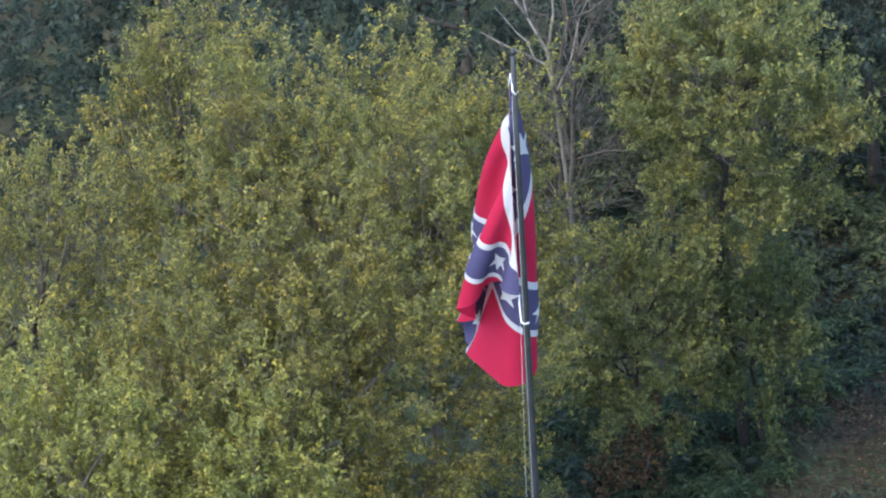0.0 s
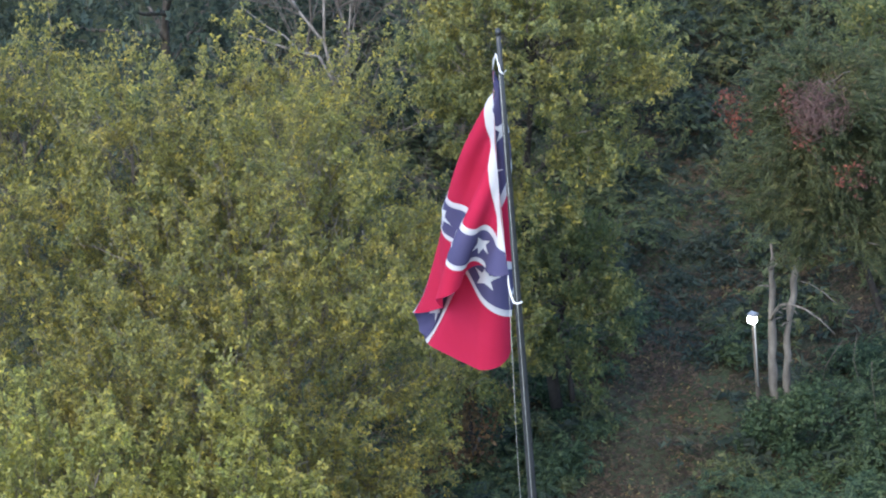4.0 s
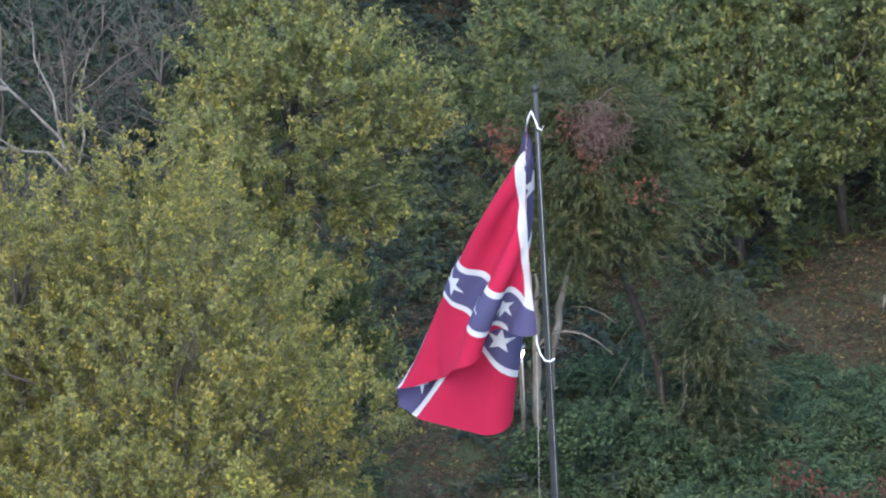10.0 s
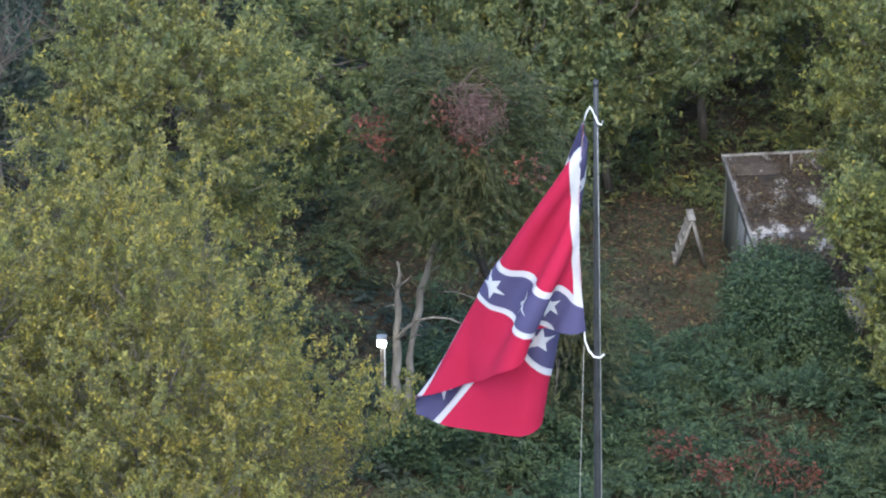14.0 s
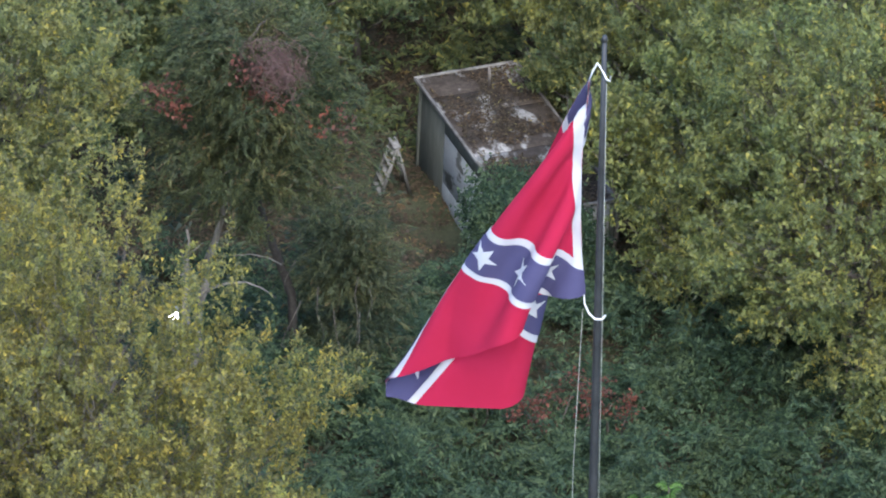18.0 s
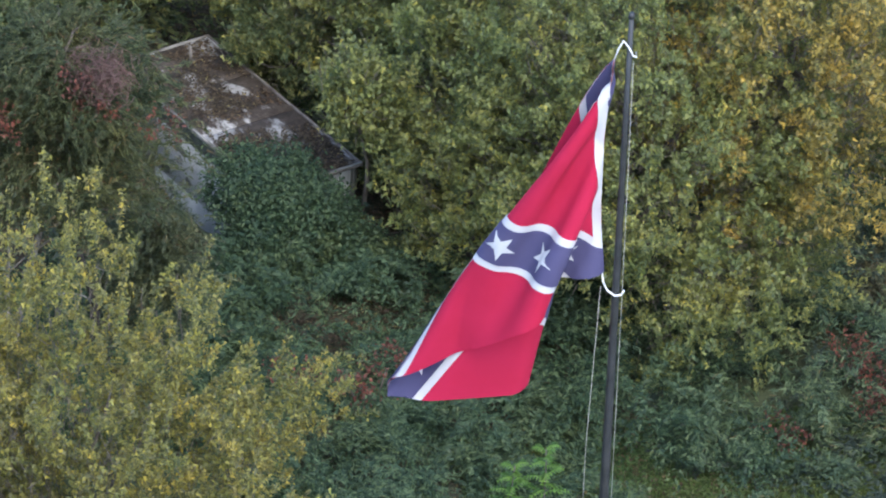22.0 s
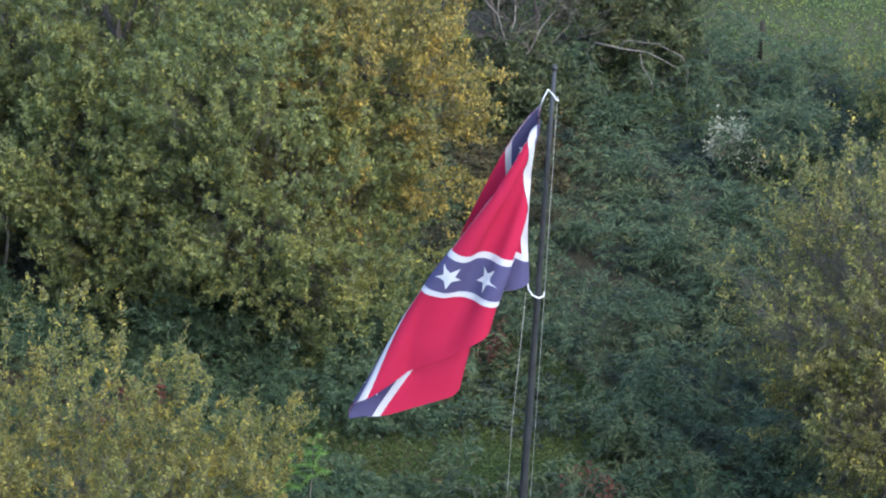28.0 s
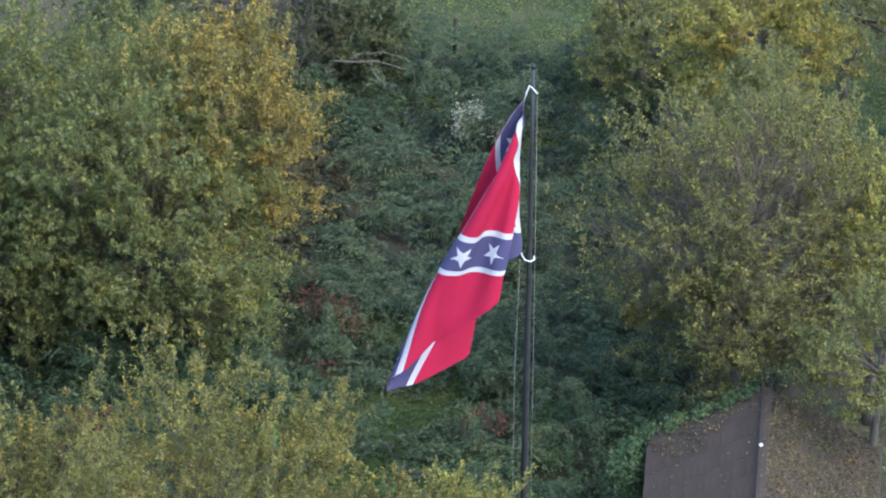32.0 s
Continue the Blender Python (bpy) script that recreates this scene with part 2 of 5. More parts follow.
def ground_z(x, y):
    """The lie of the land: level round the pole, then falling away to the north and east."""
    x, y = np.asarray(x, float), np.asarray(y, float)
    yy, xx = np.clip(y, 0, 36), np.clip(x, 0, 34)
    hollow = 0.62 * np.exp(-(((x + 0.3) / 2.0) ** 2 + ((y - 28.6) / 2.0) ** 2))
    return 0.6 - hollow - 0.0034 * yy**2 - 0.085 * xx + 0.12 * np.sin(x * 0.7 + 1.3) * np.sin(y * 0.55) + 0.08 * np.sin(x * 1.9) * np.cos(y * 1.7)


# ---- ground: one sheet to the horizon ----
def build_ground():
    near = np.arange(-50, 60.1, 1.0)
    far = np.array([75, 100, 140, 200, 320, 500, 900, 1600, 3000.0])
    xs = np.r_[-far[::-1], near, far]
    gx, gy = np.meshgrid(xs, xs, indexing="ij")
    gz = ground_z(gx, gy)
    n = len(xs)
    idx = np.arange(n * n).reshape(n, n)
    f = np.stack([idx[:-1, :-1], idx[1:, :-1], idx[1:, 1:], idx[:-1, 1:]], -1).reshape(-1, 4)
    m, nt, p = start_material("leaf_strewn_soil_and_grass", 0.95)
    big = noise_fac(nt, 0.12, 4.0)
    fine = noise_fac(nt, 9.0, 6.0, 0.7)
    soil = ramp(nt, fine, [(0.3, (0.045, 0.039, 0.03)), (0.55, (0.088, 0.072, 0.052)), (0.75, (0.145, 0.112, 0.075))])
    turf = ramp(nt, fine, [(0.3, (0.042, 0.058, 0.03)), (0.7, (0.09, 0.115, 0.05))])
    wide = ramp(nt, noise_fac(nt, 0.017, 5.0, 0.65), [(0.35, (0.7, 0.72, 0.7)), (0.65, (1.2, 1.15, 1.05))])
    cover = mixcol(nt, ramp(nt, big, [(0.36, (0, 0, 0)), (0.64, (1, 1, 1))]), soil, turf)
    nt.links.new(mixcol(nt, 1.0, cover, wide, "MULTIPLY"), p.inputs["Base Color"])
    add_bump(nt, p, fine, 0.8, 0.05)
    ob = new("ground", quick_mesh("ground", np.stack([gx, gy, gz], -1).reshape(-1, 3), f, m, True))
    tagged(ob, "uneven ground of grass, soil and fallen leaves", "ground", kind="structure")


build_ground()


# ---- trees ----
def curve_pts(a, b, bend, n=7):
    a, b = np.array(a, float), np.array(b, float)
    t = np.linspace(0, 1, n)[:, None]
    w = rng.normal(size=(n, 3)) * bend * np.array([1, 1, 0.4])
    w = np.cumsum(w, 0) * np.sin(t * math.pi)
    return a + (b - a) * t + w


def twig_points(lobes, n_twigs, per_twig, twig, spread, up=0.5, inner=0.15, floor=-0.55):
    """Leaf places on short twigs that stick out of the lobes of a crown."""
    c, r = np.array([l[:3] for l in lobes]), np.array([l[3:] for l in lobes])
    weight = r[:, 0] * r[:, 2]
    if len(weight) > 8:
        weight[0] *= 0.3
    pick = rng.choice(len(lobes), n_twigs, p=weight / weight.sum())
    d = rng.normal(size=(n_twigs, 3))
    d /= np.linalg.norm(d, axis=1)[:, None]
    d[:, 2] = np.where(d[:, 2] < floor, -d[:, 2], d[:, 2])
    d[:, 1] = np.where((d[:, 1] > 0.3) & (rng.random(n_twigs) < 0.5), -d[:, 1], d[:, 1])
    shell = 1 - np.abs(rng.normal(size=n_twigs)) * 0.13
    shell = np.where(rng.random(n_twigs) < inner, rng.uniform(0.3, 0.8, n_twigs), shell)
    base = c[pick] + d * r[pick] * shell[:, None]
    way = d + rng.normal(size=(n_twigs, 3)) * 0.45 + (0, 0, up)
    way /= np.linalg.norm(way, axis=1)[:, None]
    length = twig * rng.uniform(0.4, 1.5, n_twigs)
    s = rng.random((n_twigs, per_twig))
    pts = base[:, None] + way[:, None] * (length[:, None] * s)[..., None] + rng.normal(size=(n_twigs, per_twig, 3)) * spread * (1.15 - 0.6 * s)[..., None]
    return pts.reshape(-1, 3)


def plume_points(mid, rad, half, n, leaves, twigs=13):
    """Leaf places for a crown of leafy plumes that rise up and outwards from the inner boughs, with gaps between them."""
    k = np.arange(n) + 0.5
    z = 1 - 1.74 * k / n
    q = k * 2.39996 + rng.uniform(-0.5, 0.5, n)
    ring = np.sqrt(np.maximum(0, 1 - z * z))
    d = np.stack([np.cos(q) * ring, np.sin(q) * ring, z], 1) + rng.normal(size=(n, 3)) * 0.12
    d /= np.linalg.norm(d, axis=1)[:, None]
    size = np.array([rad, rad, half])
    # the crown's outline is uneven: some boughs reach out, some stay short
    reach = np.array([0.86 + 0.3 * noise.noise((v[0] * 1.7 + rad, v[1] * 1.7, v[2] * 1.7 + half)) for v in d]) + rng.uniform(-0.09, 0.13, n)
    base = d * size * (reach * rng.uniform(0.46, 0.66, n))[:, None] + (0, 0, mid)
    tip = d * size * reach[:, None] + (0, 0, mid) + np.array([0, 0, 1.0]) * (rad * rng.uniform(0.03, 0.26, n))[:, None]
    way = tip - base
    length = np.linalg.norm(way, axis=1)
    wide = length * rng.uniform(0.19, 0.34, n)
    m = max(1, leaves // (n * twigs))
    t = rng.random((n, twigs)) ** 0.75
    start = base[:, None] + way[:, None] * t[..., None] + rng.normal(size=(n, twigs, 3)) * (wide[:, None] * (1.1 - 0.75 * t))[..., None]
    run = way[:, None] / length[:, None, None] + rng.normal(size=(n, twigs, 3)) * 0.6 + (0, 0, 0.25)
    run *= rng.uniform(0.2, 0.55, (n, twigs, 1))
    u = rng.random((n, twigs, m, 1))
    pts = start[:, :, None] + run[:, :, None] * u + rng.normal(size=(n, twigs, m, 3)) * 0.062 * (1.2 - 0.5 * u)
    keep = (pts[..., 1] < rad * 0.45) | (rng.random(pts.shape[:3]) < 0.6)
    return pts[keep], base, tip


def tree(label, x, y, top, rad, low, leaf, leaves=30000, size=0.14, n=90, trunk_r=0.22, category="tree", name="tree", bark=BARK, group="", three=True, twigs=0, limbs=10):
    z0 = float(ground_z(x, y)) - 0.1
    ob = empty(name, label, category, group, at=(x, y, z0))
    mid, half = (top + low) / 2 - z0, (top - low) / 2
    at, base, tip = plume_points(mid, rad, half, n, int(leaves * 0.8))
    bm = bmesh.new()
    h = mid + half * 0.35
    pts = curve_pts((0, 0, 0), (rng.uniform(-0.4, 0.4), rng.uniform(-0.4, 0.4), h), 0.1, 8)
    tube(bm, pts, np.linspace(trunk_r, trunk_r * 0.25, 8), 8)
    part("trunk", bm, bark, ob)
    for k in np.linspace(2, n * 0.75, limbs).astype(int):
        bm = bmesh.new()
        j = int(np.clip(np.searchsorted(np.array(pts)[:, 2], base[k][2] - half * 0.3), 2, 6))
        tube(bm, curve_pts(pts[j], base[k] * 0.4 + tip[k] * 0.6, 0.1, 6), np.linspace(trunk_r * 0.38, 0.02, 6), 5)
        part("limb", bm, bark, ob)
    m = int(leaves * 0.014) + twigs * 3
    k = rng.integers(0, n, m)
    run = tip[k] - base[k]
    a = base[k] + run * rng.uniform(-0.2, 0.55, (m, 1)) + rng.normal(size=(m, 3)) * 0.28
    way = run / np.linalg.norm(run, axis=1)[:, None] + rng.normal(size=(m, 3)) * 0.45 + (0, 0, 0.35)
    b = a + way * rng.uniform(0.25, 0.65, (m, 1))
    tw = new("twig", twig_mesh("twig", a, b, 0.012, BARK_TWIG))
    tw.parent = ob
    tagged(tw, "fine bare grey twigs", kind="stuff")
    crown = new("crown", leaf_mesh("crown", at, size * 1.03, leaf, 0.45, 0.56, 0.6, three))
    crown.parent = ob
    return ob


def bare_tree(label, x, y, top, lean=(0, 0), trunk_r=0.16, limbs=9, reach=2.6, bark=BARK_PALE, low=0.25, forks=4):
    """A leafless tree: trunk, crooked limbs and forked twigs."""
    z0 = float(ground_z(x, y)) - 0.1
    ob = empty("bare_tree", label, "tree", at=(x, y, z0))
    h = top - z0
    pts = curve_pts((0, 0, 0), (lean[0], lean[1], h), 0.16, 9)
    bm = bmesh.new()
    tube(bm, pts, np.linspace(trunk_r, 0.025, 9), 7)
    part("trunk", bm, bark, ob)
    for k in range(limbs):
        i = int(rng.integers(max(1, int(9 * low)), 8))
        q = rng.uniform(0, 2 * math.pi)
        ln = reach * rng.uniform(0.5, 1.1)
        tip = pts[i] + np.array([math.cos(q) * ln, math.sin(q) * ln, ln * rng.uniform(0.1, 0.9)])
        cp = curve_pts(pts[i], tip, 0.14, 7)
        bm = bmesh.new()
        tube(bm, cp, np.linspace(trunk_r * 0.26, 0.007, 7), 5)
        for _ in range(forks):
            j = int(rng.integers(2, 6))
            t2 = cp[j] + rng.normal(size=3) * ln * 0.22 + np.array([0, 0, ln * 0.15]) + (tip - pts[i]) * 0.2
            tube(bm, curve_pts(cp[j], t2, 0.07, 5), np.linspace(0.014, 0.004, 5), 3)
        part("limb", bm, bark, ob)
    return ob


# the tall maples west of the pole
MAPLE = "tall maple with olive-yellow autumn leaves in the roadside wood"
tree(MAPLE, -10.2, 3.5, 17.3, 5.4, 2.0, LEAF_MAPLE, 194700, 0.107, 190)
tree(MAPLE, -13.0, 8.4, 15.2, 3.9, 4.0, LEAF_MAPLE, 112100, 0.109, 130)
tree(MAPLE, -8.9, -1.2, 15.6, 3.9, 4.5, LEAF_MAPLE, 112100, 0.109, 120)
tree(MAPLE, -16.3, -1.0, 15.6, 4.0, 5.0, LEAF_MAPLE, 70800, 0.107, 110)
tree(MAPLE, -12.6, -5.6, 14.8, 3.6, 4.5, LEAF_MAPLE, 47200, 0.107, 80)
tree("slender maple with a pointed olive-yellow top", -18.0, 5.4, 16.4, 2.3, 7.0, LEAF_MAPLE, 40120, 0.107, 60, 0.14)
tree("slender maple with a pointed olive-yellow top", -14.2, 4.4, 17.4, 1.6, 10.0, LEAF_MAPLE, 21240, 0.107, 40, 0.14)
tree("bright yellow-green maple at the wood's edge", -8.5, -6.6, 16.4, 3.2, 5.0, LEAF_LIME, 80000, 0.120, 100)
tree("bright yellow-green maple at the wood's edge", -5.9, -3.3, 14.9, 2.6, 5.5, LEAF_LIME, 55000, 0.120, 80)
tree("green maple turning yellow beside the cedar", -12.4, 17.8, 14.2, 3.0, 5.0, LEAF_BRIGHT, 90000, 0.120, 120, 0.16, bark=BARK_DARK)
tree("yellow-green young maple under the taller trees", -12.9, 15.2, 6.6, 2.0, 0.6, LEAF_BRIGHT, 36000, 0.12, 60, 0.1, bark=BARK_DARK)
tree("dull green young maple under the taller trees", -12.2, 18.2, 5.8, 1.7, 0.2, LEAF_MID, 30000, 0.12, 50, 0.08, bark=BARK_DARK)
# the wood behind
# these crowns carry the wood's shade in their leaf colour
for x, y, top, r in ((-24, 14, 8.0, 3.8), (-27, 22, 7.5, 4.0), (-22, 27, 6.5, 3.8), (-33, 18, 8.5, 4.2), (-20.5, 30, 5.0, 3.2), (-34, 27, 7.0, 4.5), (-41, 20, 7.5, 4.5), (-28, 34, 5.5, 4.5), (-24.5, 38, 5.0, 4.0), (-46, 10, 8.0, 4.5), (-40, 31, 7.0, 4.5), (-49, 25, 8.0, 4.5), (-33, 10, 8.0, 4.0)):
    tree("tree deep in the wood, leaves coloured dark for shade", x, y, top, r, -1.0, LEAF_DARK, 17000, 0.19, 70, group="shaded wood", three=True, limbs=6)
for x, y, top, r in ((-9.6, 31.5, 5.4, 3.6), (-4.4, 34.5, 4.4, 3.2), (-10, 38, 4.2, 3.6), (-2, 40, 3.2, 3.4), (-6.2, 31.8, 3.6, 2.6), (-6.8, 36.5, 4.6, 3.4), (-2.4, 37.4, 2.2, 2.6), (0.4, 43.5, 1.8, 3.0), (-17.0, 42.0, 3.4, 3.8), (-12.5, 42.5, 3.0, 3.6)):
    tree("mid-green tree with thinning leaves behind the cedar", x, y, top, r, -1.5, LEAF_MID, 42000, 0.15, 100, 0.13, group="trees behind the cedar", limbs=8)
# the broad trees east of the shed
YEL = "broad low-branched tree with green and golden leaves"
tree(YEL, 8.4, 22.8, 8.0, 5.0, -2.8, LEAF_GREEN, 170000, 0.122, 330, twigs=1500)
tree("golden-leaved tree beside the green thicket", 11.2, 22.0, 9.2, 3.3, -0.6, LEAF_GOLD, 68000, 0.129, 95, twigs=160)
tree(YEL, 7.6, 28.2, 7.6, 3.8, -1.5, LEAF_GREEN, 65250, 0.129, 80)
tree(YEL, 5.9, 26.2, 5.3, 2.9, -2.4, LEAF_GREEN, 60000, 0.129, 90)
tree("slender yellow-green tree leaning beside the shed", 2.6, 26.6, 3.4, 0.8, 1.3, LEAF_GREEN, 9000, 0.13, 28, 0.07)
tree(YEL, 4.9, 24.7, 2.8, 2.0, -2.0, LEAF_GREEN, 28000, 0.13, 56)
tree(YEL, 4.5, 31.6, 3.9, 2.3, -2.6, LEAF_GREEN, 34000, 0.13, 60)
tree("low yellow-green scrub tree behind the shed", 2.7, 32.4, 0.9, 1.3, -2.6, LEAF_MID, 22000, 0.12, 44, 0.07)
tree("low yellow-green scrub tree behind the shed", 4.3, 29.0, 1.0, 1.4, -2.4, LEAF_MID, 24000, 0.12, 46, 0.07)
tree(YEL, 3.6, 36.0, 3.2, 3.4, -3.5, LEAF_GREEN, 40000, 0.135, 80)
tree(YEL, 1.2, 40.5, 3.0, 3.4, -4.0, LEAF_GREEN, 38000, 0.14, 80)
tree(YEL, 7.2, 32.0, 4.8, 4.2, -2.8, LEAF_GREEN, 60000, 0.129, 90)
tree(YEL, 13.2, 27.0, 5.2, 3.8, -2.0, LEAF_GREEN, 58000, 0.129, 80)
# trees round the house
tree("thin grey-green tree half bare behind the house", 16.6, 5.2, 11.8, 5.1, -0.8, LEAF_GREY, 105000, 0.112, 160, twigs=2600)
tree("thin grey-green branches hanging over the house roof", 14.4, 3.0, 6.8, 2.3, 3.9, LEAF_GREY, 22000, 0.112, 60, 0.12, twigs=420)
tree("thin yellow-green tree beside the house", 14.6, -1.6, 8.6, 2.4, 3.9, LEAF_BRIGHT, 22000, 0.115, 50, twigs=100)
tree("yellow-green tree beside the house", 19.2, 2.0, 9.2, 2.4, 1.0, LEAF_LIME, 34000, 0.125, 60)
tree("bright yellow tree beyond the house", 27.0, 13.2, 6.6, 2.7, 1.0, LEAF_YELLOW, 40000, 0.129, 70)
tree("yellow-green tree beyond the house", 23.4, 9.4, 6.6, 2.8, 0.0, LEAF_BRIGHT, 36000, 0.129, 60)
tree("yellow-green scrub tree at the meadow's edge", 29.0, 19.0, 1.8, 2.6, -2.6, LEAF_BRIGHT, 22000, 0.13, 50)
tree("yellow-green scrub tree at the meadow's edge", 33.5, 14.5, 3.0, 3.0, -2.6, LEAF_BRIGHT, 24000, 0.13, 50)
tree("yellow-leaved tree beyond the house", 32.0, 4.0, 8.6, 4.0, 0.0, LEAF_BRIGHT, 40600, 0.129, 70)
bare_tree("bare grey tree among the leafy maples", -18.4, 17.2, 11.2, (0.5, 0.2), 0.1, 26, 3.4, BARK_GREY, forks=13)
bare_tree("bare grey tree among the leafy maples", -16.4, 20.6, 9.4, (-0.3, 0.2), 0.08, 24, 2.8, BARK_GREY, forks=18)
bare_tree("bare grey tree among the leafy maples", -20.6, 19.4, 10.2, (0.3, 0.2), 0.08, 22, 2.8, BARK_GREY, forks=12)
for x, y, top, r in ((20.6, 32.0, 0.4, 2.4), (24.6, 31.0, -0.6, 2.2), (18.0, 32.0, 1.0, 2.6), (25.5, 28.3, -1.6, 1.5), (17.6, 29.0, -0.6, 2.0), (20.4, 27.6, -1.6, 1.6)):
    tree("dark scrubby bush behind the dead branches", x, y, top, r, -4.4, LEAF_MID2, 17400, 0.146, 46, 0.1, "bush", "bush", group="dark bushes", three=True, limbs=5)
bare_tree("dead tree with crooked grey branches", 22.6, 29.6, 1.0, (0.5, -0.6), 0.1, 22, 3.0, BARK_PALE, forks=14)
bare_tree("dead tree with crooked grey branches", 21.6, 29.8, 1.2, (-0.8, 0.2), 0.1, 20, 3.0, BARK_GREY, forks=14)


def snag(label, strands, r):
    """A crooked bleached bough caught in the scrub."""
    x, y, _ = strands[0][0]
    z0 = float(ground_z(x, y)) - 0.05
    ob = empty("dead_bough", label, "dead branch", at=(x, y, z0))
    for k, st in enumerate(strands):
        bm = bmesh.new()
        tube(bm, [np.array(p) - (x, y, z0) for p in st], np.linspace(r if k == 0 else r * 0.6, 0.012, len(st)), 5)
        part("bough" if k == 0 else "twig", bm, BARK_DEAD, ob)


snag("crooked bleached dead bough reaching over the scrub", [[(23.11, 27.38, -1.92), (23.63, 26.74, -1.94), (24.07, 26.27, -1.91), (24.35, 25.8, -2.02), (24.57, 25.39, -2.14)],
     [(23.57, 26.88, -1.89), (23.77, 26.82, -1.74), (24.37, 26.18, -1.69), (24.74, 25.53, -1.85), (24.73, 25.21, -2.14), (24.47, 24.93, -2.61)],
     [(23.94, 26.41, -1.93), (23.84, 26.15, -2.23), (23.89, 25.76, -2.51), (23.79, 25.52, -2.8)],
     [(22.82, 27.0, -2.53), (22.85, 27.39, -2.17), (23.11, 27.38, -1.92)]], 0.03)

snag("upright pale dead limbs rising from the dark bushes", [[(20.5, 27.7, -3.2), (20.62, 27.8, -2.0), (20.4, 27.9, -1.2), (20.35, 28.3, -0.4), (20.6, 28.6, 0.3), (20.5, 29.0, 1.2)],
     [(20.42, 27.9, -1.3), (20.8, 28.1, -0.7), (21.1, 28.5, -0.2), (21.2, 29.0, 0.6)],
     [(20.6, 27.8, -1.9), (21.1, 27.7, -1.6), (21.6, 27.9, -1.1), (22.2, 28.1, -0.9)],
     [(20.35, 28.3, -0.4), (20.0, 28.5, 0.1), (19.9, 28.9, 0.7)]], 0.05)

snag("pale dead limbs of a bare tree above the maples", [[(-16.6, 16.5, 0.0), (-16.8, 16.6, 3.0), (-17.1, 16.6, 6.0), (-17.5, 16.7, 8.2), (-17.9, 16.9, 9.2), (-18.6, 16.9, 9.9), (-19.3, 17.4, 10.0), (-20.0, 18.0, 10.1), (-20.6, 18.4, 10.4)],
     [(-17.5, 16.7, 8.2), (-18.4, 17.3, 8.4), (-19.2, 17.6, 8.1), (-20.0, 18.1, 8.0), (-20.6, 18.3, 7.9), (-21.6, 18.5, 8.1)],
     [(-17.5, 16.7, 8.2), (-17.4, 17.2, 9.1), (-17.7, 17.8, 9.9), (-17.6, 18.4, 10.8)],
     [(-18.6, 16.9, 9.9), (-19.0, 16.8, 10.4), (-19.8, 16.9, 10.6), (-20.4, 16.9, 11.0)],
     [(-19.3, 17.4, 10.0), (-20.2, 17.5, 9.7), (-20.9, 17.4, 9.8)],
     [(-17.9, 16.9, 9.2), (-18.2, 17.4, 10.0), (-18.8, 17.9, 10.6), (-19.0, 18.4, 11.3)],
     [(-19.2, 17.6, 8.1), (-19.9, 17.2, 8.4), (-20.7, 17.2, 8.4)]], 0.075)


# ---- undergrowth ----
def mound_height(x, y, seed, scale=0.42):
    """Humps of a creeper-covered thicket."""
    return np.array([noise.noise((a * scale + seed, b * scale - seed, seed * 0.37)) + 0.45 * noise.noise((a * scale * 2.7, b * scale * 2.7, seed)) for a, b in zip(x, y)])


def thicket(name, label, category, x0, x1, y0, y1, leaf, count, size, low=0.25, high=1.3, seed=1.0, inside=None, lift=0.9, per=40, sprays=10, reach=0.8, slender=1.1):
    """Plants whose leafy sprays arch out from a raised middle and hang over one another, with dark hollows between."""
    n = max(1, count // (per * sprays))
    x, y = rng.uniform(x0, x1, n), rng.uniform(y0, y1, n)
    if inside is not None:
        ok = inside(x, y)
        x, y = x[ok], y[ok]
    n = len(x)
    h = mound_height(x, y, seed, 0.55)
    top = low + (high - low) * np.clip(0.45 + 1.25 * h, 0, 1.5)
    z = ground_z(x, y) + top * rng.uniform(0.55, 1.2, n)
    mid = np.stack([x, y, z], 1)
    q = rng.uniform(0, 2 * math.pi, (n, sprays))
    long = reach * rng.uniform(0.5, 1.3, (n, sprays, 1))
    out = np.stack([np.cos(q), np.sin(q), np.zeros_like(q)], -1)
    cross = np.stack([-np.sin(q), np.cos(q), np.zeros_like(q)], -1)
    rise = rng.uniform(0.2, 0.95, (n, sprays, 1)) * long
    s = rng.random((n, sprays, per, 1))
    wide = rng.uniform(-1, 1, (n, sprays, per, 1)) * 0.22 * long[:, :, None] * np.sin(np.pi * (0.15 + 0.8 * s))
    mid = mid[:, None] - np.array([0, 0, 1.0]) * (top[:, None] * rng.uniform(0, 0.75, (n, sprays)))[..., None]
    pts = mid[:, :, None] + out[:, :, None] * long[:, :, None] * (s + 0.25 * np.abs(wide)) + cross[:, :, None] * wide
    pts = pts + np.array([0, 0, 1.0]) * (rise[:, :, None] * (2 * s - 2.4 * s**2) - np.abs(wide) * 0.35) + rng.normal(size=pts.shape) * 0.02
    axis = out[:, :, None] * 0.9 + cross[:, :, None] * np.sign(wide) * 0.8 + np.array([0, 0, 1.0]) * ((rise / long)[:, :, None] * (1.4 - 2.6 * s) - 0.15)
    ob = new(name, leaf_mesh(name, pts.reshape(-1, 3), size * slender, leaf, lift, 0.46 / slender, three=True, axis=axis.reshape(-1, 3)))
    return tagged(ob, label, category, kind="stuff")


